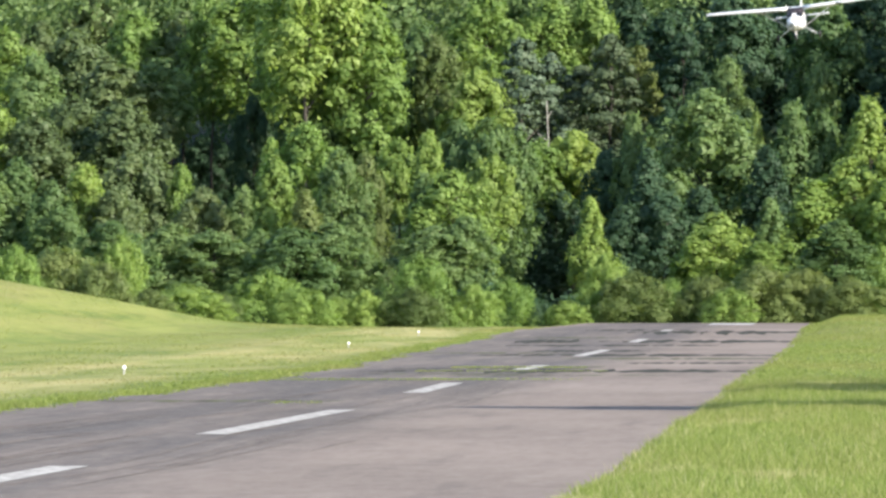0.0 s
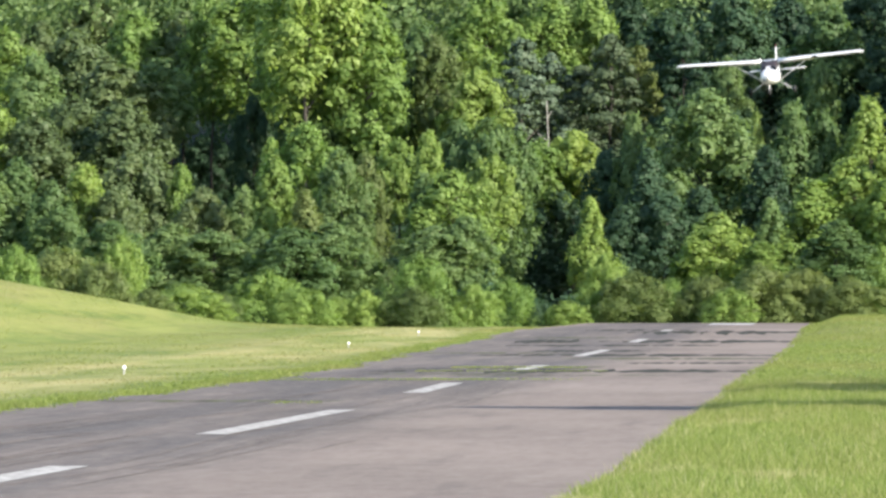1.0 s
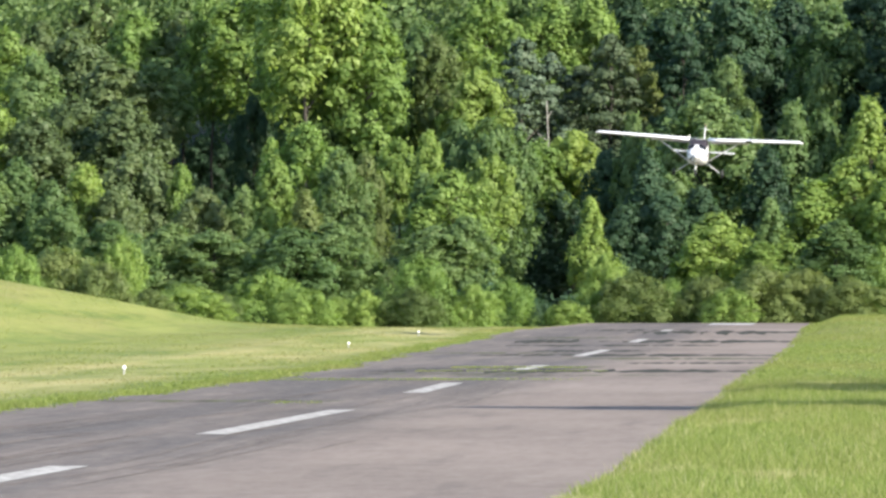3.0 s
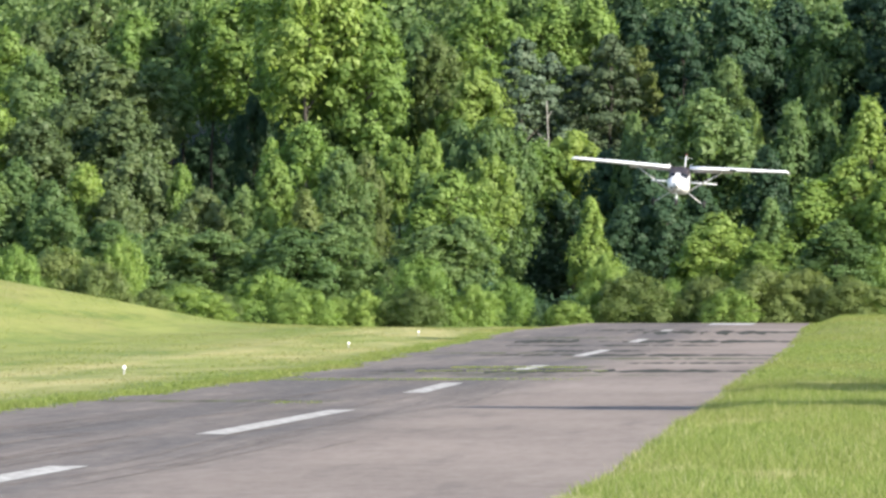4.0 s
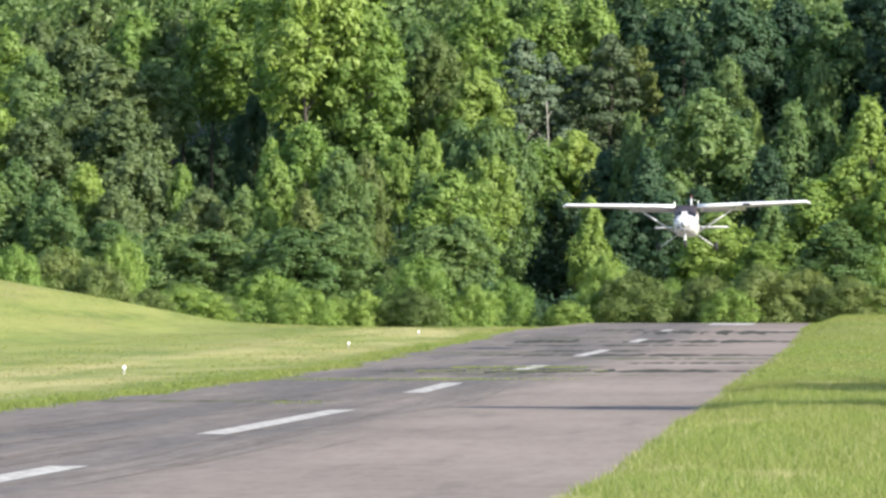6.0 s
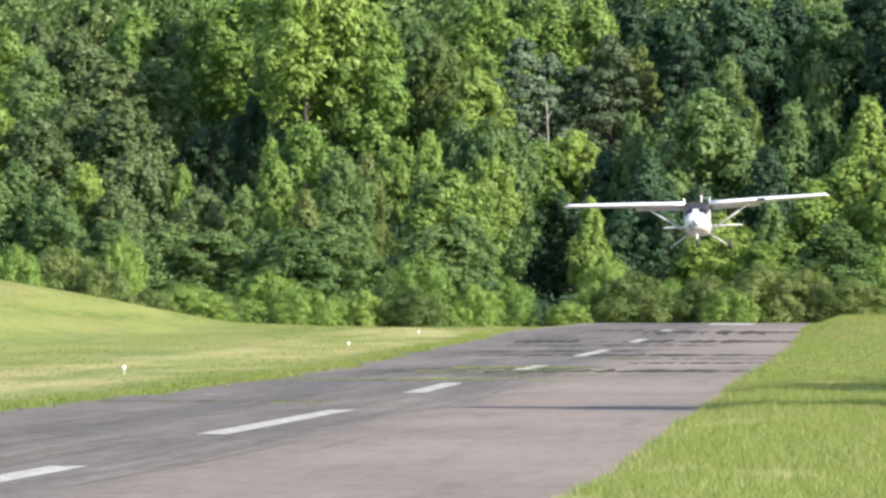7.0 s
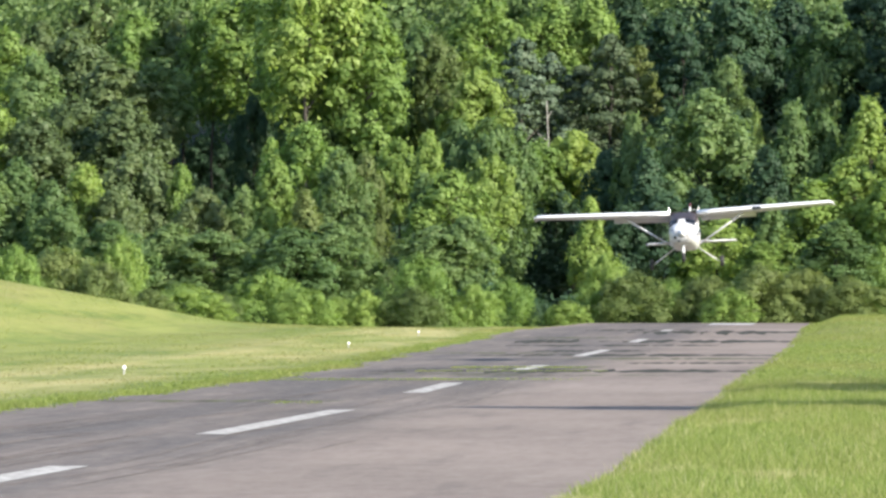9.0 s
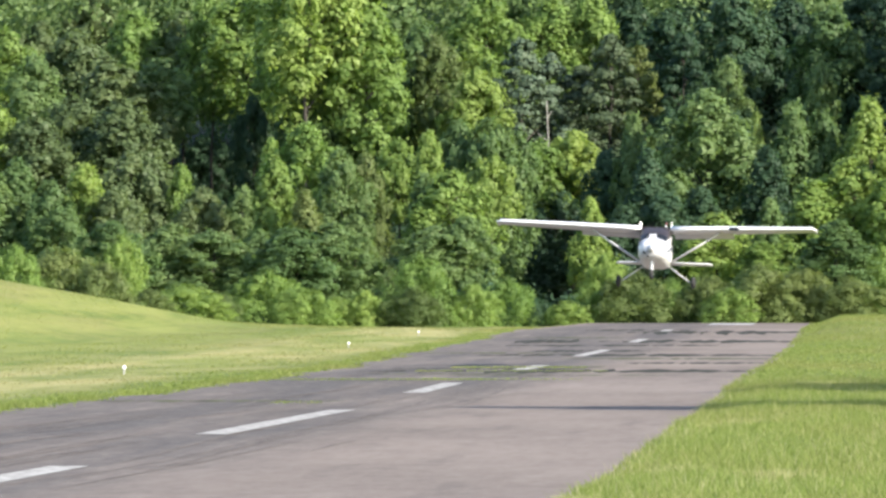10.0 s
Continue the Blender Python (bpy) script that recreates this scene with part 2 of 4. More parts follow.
# runway slab
ry = np.arange(-40, 604.1, 1.0)
us = np.linspace(0, 1, 16)
rx = left_edge(ry)[:, None] * (1 - us) + right_edge(ry)[:, None] * us
rz = profile(ry)[:, None] + 0.02 + 0 * rx
top = np.stack([rx, ry[:, None] + 0 * rx, rz], -1)
low = top[:, [0, -1]] - np.array([0, 0, 0.25])
k = len(us)
i0 = np.arange(len(ry) * k).reshape(len(ry), k)
l0 = len(ry) * k + np.arange(len(ry) * 2).reshape(len(ry), 2)
q = [np.stack([i0[:-1, :-1], i0[:-1, 1:], i0[1:, 1:], i0[1:, :-1]], -1).reshape(-1, 4),
     np.stack([l0[:-1, 0], i0[:-1, 0], i0[1:, 0], l0[1:, 0]], -1),
     np.stack([i0[:-1, -1], l0[:-1, 1], l0[1:, 1], i0[1:, -1]], -1)]
runway = new("runway", mesh_arrays("runway", np.concatenate([top.reshape(-1, 3), low.reshape(-1, 3)]), np.concatenate(q), ASPHALT))
runway.data.polygons.foreach_set("use_smooth", [False] * len(runway.data.polygons))
tagged(runway, "worn grey asphalt runway climbing in gentle waves", "runway", kind="structure")

CENTRE_X = -10.6


def ribbon(name, points, width, mat, lift, parent, label="", taper=False):
    """A thin flat strip that follows the runway's surface."""
    verts, faces = [], []
    n = len(points)
    for j, (x, y) in enumerate(points):
        a, b = points[max(j - 1, 0)], points[min(j + 1, n - 1)]
        d = Vector((b[0] - a[0], b[1] - a[1], 0)).normalized()
        w = width / 2 * (math.sin(math.pi * (0.04 + 0.92 * j / (n - 1))) if taper else 1)
        for s in (-1, 1):
            px, py = x + d.y * w * s, y - d.x * w * s
            verts.append((px, py, float(profile(py)) + 0.02 + lift))
        if j:
            faces.append((2 * j - 2, 2 * j - 1, 2 * j + 1, 2 * j))
    return child(name, mesh_from(name, verts, faces, mat), parent, label)


def along(x, y0, y1, step=1.0):
    n = max(2, int((y1 - y0) / step) + 1)
    return [(x, y0 + (y1 - y0) * j / (n - 1)) for j in range(n)]

# ---- runway markings, wear and mirage bands ----
STRIPES = ((72, 108), (132, 167), (194, 214), (257, 276), (313, 349), (392, 414), (460, 474))
for a, b in STRIPES:
    ribbon("centre_stripe", along(CENTRE_X, a, b), 0.54, LINE_PAINT, 0.006, runway, "worn white painted centre line dash")
ribbon("threshold_bar", [(-10.2, 590), (-6.9, 590)], 22.0, LINE_PAINT, 0.006, runway, "faded white painted threshold bar")

rng = random.Random(4)


def skid(x, y, length, bend, width, seed):
    n = 14
    pts = [(x + bend * (j / n) ** 2, y + length * j / n) for j in range(n + 1)]
    ribbon("skid_mark", pts, width, RUBBER_MARK, 0.004 + 0.0006 * (seed % 5), runway, "dark tyre rubber mark", True)


skid(-12.2, 112, 24, 0.9, 0.08, 1)
skid(-11.6, 96, 30, 0.5, 0.09, 2)
skid(-8.9, 168, 26, 1.1, 0.15, 7)
skid(-8.4, 172, 34, -0.4, 0.12, 8)
skid(-12.8, 148, 30, 0.8, 0.10, 9)
skid(-13.2, 84, 26, 0.4, 0.10, 10)
skid(-11.9, 84, 18, 0.2, 0.12, 11)
skid(-8.0, 118, 9, 0.25, 0.07, 12)
skid(-13.4, 118, 16, 1.0, 0.20, 13)
skid(-11.9, 104, 15, 0.5, 0.16, 14)
skid(-10.2, 92, 12, 0.4, 0.18, 15)
for j in range(90):
    skid(rng.uniform(-15.0, -9.0), rng.uniform(80, 240), rng.uniform(10, 36), rng.uniform(-0.5, 0.7), rng.uniform(0.03, 0.10), 20 + j)


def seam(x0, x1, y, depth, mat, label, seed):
    """A ragged strip across the runway: a crack, or a painted band of heat mirage."""
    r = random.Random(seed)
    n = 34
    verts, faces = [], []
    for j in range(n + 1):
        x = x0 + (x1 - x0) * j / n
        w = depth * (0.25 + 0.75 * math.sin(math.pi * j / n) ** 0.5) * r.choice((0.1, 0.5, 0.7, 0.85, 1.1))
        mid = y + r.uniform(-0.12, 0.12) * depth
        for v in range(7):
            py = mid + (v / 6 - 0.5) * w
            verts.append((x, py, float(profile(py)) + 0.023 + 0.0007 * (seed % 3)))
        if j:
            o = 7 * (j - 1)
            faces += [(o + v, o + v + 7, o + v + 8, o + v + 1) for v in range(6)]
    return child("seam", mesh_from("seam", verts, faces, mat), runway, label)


# heat-mirage bands painted as strips; only the two grassy cracks are earth
seam(-15.5, -2.8, 251, 15, MIRAGE_DARK, "dark mirage band painted across the runway", 1)
seam(-13.5, -8.2, 268, 8, SOIL_AND_MIRAGE, "olive-brown mirage band painted across the runway", 2)
seam(-8.0, -2.9, 286, 6, MIRAGE_DARK, "dark mirage band painted across the runway", 3)
seam(-14.8, -2.7, 318, 15, MIRAGE_DARK, "dark mirage band painted across the runway", 4)
seam(-13.5, -8.5, 342, 14, MIRAGE_DARK, "dark mirage band painted across the runway", 5)
seam(-16.6, -13.4, 398, 36, MIRAGE_DARK, "black mirage patch painted on the asphalt", 6)
seam(-12.5, -2.6, 398, 22, MIRAGE_DARK, "dark mirage band painted across the runway", 7)
seam(-12.5, -2.6, 452, 24, MIRAGE_DARK, "dark mirage band painted across the runway", 8)
seam(-15.5, -8.8, 470, 14, MIRAGE_DARK, "dark mirage band painted across the runway", 9)
seam(-16.6, -11.0, 223, 4.0, SOIL_AND_MIRAGE, "earthy crack with grass across the runway", 10)
seam(-17.0, -11.4, 180, 2.0, SOIL_AND_MIRAGE, "earthy crack with grass across the runway", 11)

# more painted mirage bands, thin dark and olive
seam(-15.0, -8.6, 262, 5, MIRAGE_DARK, "thin dark mirage band painted across the runway", 12)
seam(-14.6, -9.6, 240, 3.5, SOIL_AND_MIRAGE, "olive mirage band painted across the runway", 13)
seam(-11.8, -5.5, 236, 3.0, SOIL_AND_MIRAGE, "olive mirage band painted across the runway", 14)
seam(-11.0, -2.9, 300, 6, SOIL_AND_MIRAGE, "olive mirage band painted across the runway", 15)
seam(-17.5, -11.5, 330, 8, SOIL_AND_MIRAGE, "olive mirage band painted across the runway", 16)
seam(-16.0, -6.0, 372, 7, MIRAGE_DARK, "thin dark mirage band painted across the runway", 17)
seam(-18.5, -12.0, 425, 9, SOIL_AND_MIRAGE, "olive mirage band painted across the runway", 18)

# ---- trees ----


def tube(verts, faces, a, b, ra, rb, sides=7):
    a, b = Vector(a), Vector(b)
    turn = (b - a).to_track_quat("Z", "Y").to_matrix()
    o = len(verts)
    for p, r in ((a, ra), (b, rb)):
        for j in range(sides):
            w = 2 * math.pi * j / sides
            verts.append(tuple(p + turn @ Vector((math.cos(w) * r, math.sin(w) * r, 0))))
    for j in range(sides):
        k2 = (j + 1) % sides
        faces.append((o + j, o + k2, o + sides + k2, o + sides + j))
    faces.append(tuple(o + sides + j for j in range(sides)))


def leaf_cloud(r, lobes, count, size, jitter=0.65, up=0.25, bulk=1.0, flame=True):
    """Many small folded leaf sprays on the shells of a crown's lobes, as vertices and triangles."""
    c = np.array([l[0] for l in lobes], float)
    rad = np.array([l[1] for l in lobes], float)
    area = (rad.prod(axis=1)) ** (2 / 3)
    pick = r.choice(len(lobes), size=int(count * 1.7), p=area / area.sum())
    d = r.normal(size=(len(pick), 3))
    d /= np.linalg.norm(d, axis=1)[:, None]
    d[:, 2] = np.where(d[:, 2] < -0.55, -d[:, 2], d[:, 2])
    depth = 1.0 - 0.35 * r.random(len(pick)) ** 2.0 + 0.7 * r.random(len(pick)) ** 2 * (r.random(len(pick)) < 0.33)
    spire = np.stack([1.08 - 0.5 * d[:, 2], 1.08 - 0.5 * d[:, 2], 1.0 + 0.35 * np.clip(d[:, 2], 0, 1)], 1) if flame else 1.0
    p = c[pick] + d * spire * rad[pick] * depth[:, None]
    inside = np.zeros(len(p), int)
    for j in range(len(lobes)):
        q = (p - c[j]) / rad[j]
        inside += ((q * q).sum(axis=1) < 0.5)
    keep = np.flatnonzero(inside < 1 + (r.random(len(p)) < 0.25))[:count]
    p, d = p[keep], d[keep]
    n = len(p)
    axis = p - c.mean(axis=0) * np.array([1, 1, 0.8])
    axis /= np.linalg.norm(axis, axis=1)[:, None] + 1e-9
    nor = d + 0.5 * axis * bulk + jitter * r.normal(size=(n, 3)) + np.array([0, 0, up])
    nor /= np.linalg.norm(nor, axis=1)[:, None]
    t = np.cross(nor, r.normal(size=(n, 3)))
    t /= np.linalg.norm(t, axis=1)[:, None] + 1e-9
    b = np.cross(nor, t)
    ln = (size * r.uniform(0.55, 1.35, n))[:, None]
    wd = ln * r.uniform(0.32, 0.48, n)[:, None]
    v = np.stack([p - t * ln * 0.4 - b * wd, p - t * ln * 0.4 + b * wd, p + t * ln * 0.6], 1)
    f = np.arange(3 * n).reshape(n, 3)
    return v.reshape(-1, 3), f


# Crown forms: foot and broadest height as shares of the tree's height, roundness of the top, boughs, sprays to a bough, leaves to a spray, leaf length
CROWNS = {
    "broad": (0.25, 0.54, 2.2, 0.62, 36, 15, 25, 0.34),
    "tall": (0.20, 0.45, 1.6, 0.75, 40, 14, 25, 0.31),
    "forest": (0.50, 0.66, 2.0, 0.66, 28, 15, 29, 0.36),
    "high": (0.60, 0.76, 2.0, 0.62, 24, 15, 28, 0.36),
    "crest": (0.62, 0.80, 2.2, 0.58, 24, 15, 28, 0.36),
    "pine": (0.36, 0.62, 1.6, 0.75, 34, 12, 32, 0.27),
    "bush": (0.02, 0.30, 2.2, 0.55, 28, 16, 36, 0.18),
}
FULL = {"bush": 4.9, "forest": 21.0, "high": 22.0, "crest": 16.0, "pine": 20.0}
WIDE = {"broad": 7.4, "tall": 5.4, "forest": 7.4, "high": 7.0, "crest": 6.4, "pine": 6.4, "bush": 7.0}


def unit_rows(a):
    return a / (np.linalg.norm(a, axis=-1, keepdims=True) + 1e-9)


def crown_boughs(r, kind):
    """Centres and radii of a crown's boughs, wound up the stem."""
    low, peak, p, q, n, _, _, _ = CROWNS[kind]
    full, half = FULL.get(kind, 15.0), WIDE[kind] / 2
    i = np.arange(n)
    h = low + (1 - low) * np.clip((i + r.uniform(0.1, 0.9, n)) / n, 0, 1) ** 0.85
    over = np.clip((h - peak) / (1 - peak), 0, 1)
    under = np.clip((peak - h) / (peak - low + 1e-6), 0, 1)
    env = np.where(h > peak, (1 - over ** p) ** q, 1 - 0.42 * under ** 1.6)
    env = half * np.maximum(env, 0.06) * r.uniform(0.72, 1.18, n)
    turn = i * 2.39996 + r.uniform(-0.5, 0.5, n)
    size = half * (0.2 + 0.34 * r.random(n) ** 1.4) * (1.08 - 0.45 * over)
    reach = np.maximum(env - size * 0.75, 0)
    c = np.stack([reach * np.cos(turn), reach * np.sin(turn), h * full - size * 0.6], -1)
    lift = {"pine": 0.42, "tall": 1.1, "bush": 0.9}.get(kind, 0.92) * r.uniform(0.8, 1.3, n)
    return c, np.stack([size, size, size * lift], -1)


def crown_leaves(r, kind, c, rad):
    """Leaves in sprays on the upper and outer sides of the boughs, as vertices and triangles."""
    _, _, _, _, n, sprays, leaves, length = CROWNS[kind]
    full, half = FULL.get(kind, 15.0), WIDE[kind] / 2
    out = unit_rows(c * np.array([1, 1, 0]) + 1e-6)
    d = unit_rows(r.normal(size=(n, sprays, 3)) + 0.55 * out[:, None] + np.array([0, 0, 0.35]))
    sp = c[:, None] + d * rad[:, None] * r.uniform(0.72, 1.16, (n, sprays, 1))
    sr = rad.mean(axis=1)[:, None, None] * r.uniform(0.24, 0.44, (n, sprays, 1)) + 0.05
    off = r.normal(size=(n, sprays, leaves, 3)) * np.array([0.52, 0.52, 0.34 if kind == "pine" else 0.48])
    p = sp[:, :, None] + off * sr[:, :, None]
    nor = 0.75 * d[:, :, None] + 0.55 * off + (0.2 if kind == "bush" else 0.3) * r.normal(size=p.shape) + np.array([0, 0, 0.42])
    p, nor = p.reshape(-1, 3), nor.reshape(-1, 3)
    # a thin filling of shaded leaves round the limbs
    k = r.integers(0, n, len(p) // 9)
    inner = c[k] * np.array([0.7, 0.7, 1.0]) + r.normal(size=(len(k), 3)) * rad[k] * 0.6
    p, nor = np.concatenate([p, inner]), unit_rows(np.concatenate([nor, r.normal(size=inner.shape)]))
    m = len(p)
    t = unit_rows(np.cross(nor, r.normal(size=(m, 3))))
    b = np.cross(nor, t)
    ln = (length * r.uniform(0.55, 1.35, m))[:, None]
    wd = ln * r.uniform(0.34, 0.5, m)[:, None]
    v = np.stack([p - t * ln * 0.4 - b * wd, p - t * ln * 0.4 + b * wd, p + t * ln * 0.6], 1).reshape(-1, 3)
    v[:, 2] *= full / np.quantile(v[:, 2], 0.9995)
    v[:, :2] *= half / np.quantile(np.abs(v[:, :2]), 0.985)
    return v, np.arange(3 * m).reshape(m, 3)


SHAPES = {}


def shape_of(kind, variant):
    """Crown and trunk meshes of one of the tree forms, made once."""
    if (kind, variant) not in SHAPES:
        r = np.random.default_rng(100 * (len(kind) + ord(kind[0])) + variant)
        c, rad = crown_boughs(r, kind)
        crown = mesh_arrays("crown", *crown_leaves(r, kind, c, rad), LEAF["mid"])
        tv, tf = [], []
        if kind == "bush":
            for j in range(7):
                tube(tv, tf, (c[j][0] * 0.1, c[j][1] * 0.1, -0.3), (c[j][0] * 0.8, c[j][1] * 0.8, c[j][2] * 0.85), 0.07, 0.02, 5)
        else:
            step = 0.193 * FULL.get(kind, 15.0)
            bend = [(0, 0)] + [(0.2 * r.normal(), 0.2 * r.normal()) for _ in range(5)]
            for j in range(5):
                tube(tv, tf, (*bend[j], -0.4 + step * j), (*bend[j + 1], -0.4 + step * (j + 1)), 0.26 - 0.045 * j, 0.26 - 0.045 * (j + 1), 8)
            for j in range(0, len(c), 2):
                root = max(0.8, c[j][2] - 0.7 * math.hypot(c[j][0], c[j][1]) - 0.4)
                tube(tv, tf, (0, 0, root), tuple(c[j]), 0.08, 0.02, 5)
        SHAPES[kind, variant] = crown, mesh_from("trunk", tv, tf, BARK)
    return SHAPES[kind, variant]


WORDS = {"bright": "sunlit bright green", "mid": "mid green", "dark": "dark green", "soft": "greyish green", "blue": "blue-green", "olive": "dull olive green",
         "yellow": "yellowish green", "brown": "brownish green"}
FORMS = {"broad": "broadleaf tree with a dense lobed crown", "crest": "woodland tree with a small high crown", "high": "woodland tree with high crown on bare trunk", "forest": "tall woodland tree with crown above trunk", "tall": "slender broadleaf tree with upright crown",
         "pine": "pine tree with layered airy boughs", "bush": "rounded shrub at the wood's edge"}
PLANTED = [0]


def tree(x, y, height, width, kind, tint, pale=False):
    """One tree or shrub, standing on the land."""
    PLANTED[0] += 1
    k = PLANTED[0]
    r = random.Random(k * 7 + 1)
    crown_me, trunk_me = shape_of(kind, k % 4)
    thing = new("shrub" if kind == "bush" else "pine_tree" if kind == "pine" else "tree")
    sx, sz = width / WIDE[kind], height / FULL.get(kind, 15.0)
    thing.matrix_basis = Matrix.LocRotScale((x, y, float(land(x, y)) - 0.05), Euler((0, 0, r.uniform(0, 6.28))), (sx, sx, sz))
    c = child("crown", crown_me, thing)
    t = child("trunk", trunk_me, thing)
    for ob, mat in ((c, LEAF[tint]), (t, PALE_BARK if pale else BARK)):
        ob.material_slots[0].link = "OBJECT"
        ob.material_slots[0].material = mat
    tagged(thing, WORDS[tint] + " " + FORMS[kind], "shrub" if kind == "bush" else "tree", "shrubs along the wood" if kind == "bush" else "trees of the wood")
    return thing


tree(-58.9, 560, 4.8, 4.8, "bush", "bright")
tree(-56.3, 566, 4.9, 7.3, "bush", "olive")
tree(-52.9, 562, 3.8, 5.7, "bush", "olive")
tree(-53.6, 588, 6.6, 3.9, "bush", "bright")
tree(-50.5, 572, 2.2, 4.5, "bush", "olive")
tree(-48.7, 582, 2.8, 6.4, "bush", "bright")
tree(-46.7, 588, 2.4, 4.2, "bush", "olive")
tree(-43.9, 598, 4.2, 6.6, "bush", "bright")
tree(-40.9, 596, 2.9, 5.6, "bush", "bright")
tree(-38.8, 604, 2.4, 4.5, "bush", "bright")
tree(-36.7, 603, 2.9, 3.7, "bush", "bright")
tree(-35.1, 610, 4.7, 3.8, "bush", "olive")
tree(-32.7, 606, 5.7, 6.4, "bush", "bright")
tree(-32.8, 603, 3.2, 5.2, "bush", "olive")
tree(-28.5, 606, 3.4, 4.4, "bush", "bright")
tree(-26.2, 610, 3.9, 5.3, "bush", "bright")
tree(-24.0, 612, 2.3, 2.9, "bush", "dark")
tree(-21.6, 609, 2.0, 3.5, "bush", "yellow")
tree(-18.8, 622, 5.6, 5.5, "bush", "bright")
tree(-16.3, 612, 4.2, 6.5, "bush", "olive")
tree(-19.6, 613, 3.2, 4.3, "bush", "bright")
tree(-13.7, 614, 3.6, 4.8, "bush", "bright")
tree(-10.9, 612, 3.8, 6.0, "bush", "olive")
tree(-6.7, 612, 4.8, 7.9, "bush", "olive")
tree(-3.3, 614, 4.3, 7.0, "bush", "olive")
tree(0.2, 611, 3.1, 5.7, "bush", "olive")
tree(2.4, 620, 4.6, 4.4, "bush", "bright")
tree(-12.4, 624, 6.1, 3.9, "bush", "bright")
tree(-8.9, 609, 2.8, 4.8, "bush", "bright")
tree(-68.0, 632, 12.0, 5.5, "tall", "mid")
tree(-66.4, 634, 13.3, 5.0, "tall", "mid")
tree(-63.4, 630, 11.4, 5.0, "broad", "mid")
tree(-60.8, 632, 12.8, 5.1, "tall", "bright")
tree(-62.1, 626, 9.2, 5.6, "broad", "mid")
tree(-58.1, 630, 10.7, 5.7, "broad", "soft")
tree(-57.8, 640, 14.0, 6.4, "broad", "soft")
tree(-56.4, 642, 13.5, 4.8, "broad", "soft")
tree(-53.7, 640, 13.0, 3.7, "tall", "bright")
tree(-51.6, 634, 11.0, 5.1, "broad", "soft")
tree(-48.5, 636, 11.2, 4.4, "broad", "mid")
tree(-53.2, 622, 7.8, 6.8, "broad", "mid")
tree(-49.5, 620, 7.3, 7.4, "broad", "mid")
tree(-56.7, 612, 7.8, 5.5, "broad", "mid")
tree(-46.4, 624, 7.5, 5.0, "broad", "mid")
tree(-45.4, 630, 13.3, 4.5, "tall", "yellow")
tree(-47.4, 652, 15.5, 3.8, "tall", "bright")
tree(-43.6, 642, 16.5, 7.2, "broad", "bright")
tree(-42.8, 626, 10.8, 4.3, "tall", "olive")
tree(-40.5, 636, 14.3, 5.1, "broad", "mid")
tree(-38.8, 640, 14.2, 3.8, "broad", "olive")
tree(-43.1, 618, 7.6, 6.8, "broad", "mid")
tree(-40.2, 620, 8.1, 6.8, "broad", "mid")
tree(-38.8, 626, 8.9, 3.4, "tall", "mid")
tree(-36.7, 650, 15.4, 4.3, "crest", "bright")
tree(-34.0, 644, 16.0, 4.6, "tall", "bright")
tree(-31.8, 650, 17.0, 5.8, "broad", "mid")
tree(-29.1, 648, 17.1, 6.7, "broad", "mid")
tree(-27.4, 650, 16.2, 4.3, "crest", "mid")
tree(-28.6, 640, 13.9, 4.5, "crest", "yellow")
tree(-31.4, 630, 12.5, 7.5, "broad", "bright")
tree(-33.6, 632, 12.3, 3.9, "tall", "mid")
tree(-29.8, 622, 8.8, 4.8, "broad", "mid")
tree(-32.3, 622, 8.0, 7.4, "broad", "mid")
tree(-25.7, 664, 14.5, 5.2, "crest", "bright")
tree(-23.0, 666, 15.0, 6.0, "crest", "yellow")
# three trees added to fill a shaded gap, its darkness put into their tint
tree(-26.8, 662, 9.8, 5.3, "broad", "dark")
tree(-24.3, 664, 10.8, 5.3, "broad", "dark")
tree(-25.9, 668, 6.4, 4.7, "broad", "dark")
tree(-19.7, 652, 14.5, 5.2, "broad", "dark")
tree(-17.5, 650, 17.4, 3.9, "tall", "mid")
tree(-20.3, 628, 10.2, 3.4, "tall", "bright")
tree(-15.9, 638, 14.1, 5.5, "tall", "dark")
tree(-14.7, 656, 17.8, 3.8, "tall", "dark")
tree(-17.5, 632, 9.6, 5.3, "broad", "dark")
tree(-11.4, 646, 19.1, 9.6, "broad", "mid")
tree(-7.5, 654, 17.6, 2.5, "tall", "yellow")
tree(-9.2, 650, 17.5, 3.9, "broad", "dark")
tree(-14.4, 632, 10.5, 6.3, "broad", "dark")
tree(-11.7, 634, 11.0, 5.5, "tall", "dark")
tree(-4.4, 646, 18.1, 5.7, "tall", "mid")
tree(-2.2, 648, 17.4, 6.4, "broad", "mid")
tree(1.8, 644, 17.8, 5.9, "tall", "bright")
tree(-6.4, 640, 14.3, 5.5, "tall", "dark")
tree(-2.7, 628, 11.4, 6.6, "tall", "bright")
tree(0.5, 630, 12.6, 7.5, "broad", "bright")
tree(3.1, 626, 10.8, 5.4, "tall", "bright")
tree(-6.1, 626, 10.0, 3.8, "tall", "mid")
tree(-10.2, 622, 8.7, 6.8, "broad", "bright")
tree(-6.6, 618, 6.4, 4.7, "tall", "bright")
tree(-0.9, 618, 7.6, 6.5, "tall", "mid")
tree(-72.7, 684, 21.7, 8.1, "forest", "yellow")
tree(-69.4, 676, 20.3, 7.2, "forest", "mid")
tree(-72.0, 664, 17.3, 7.1, "forest", "bright")
tree(-72.0, 706, 20.2, 7.6, "forest", "soft")
tree(-67.4, 690, 21.1, 8.5, "forest", "soft")
tree(-67.5, 712, 21.7, 8.4, "forest", "soft")
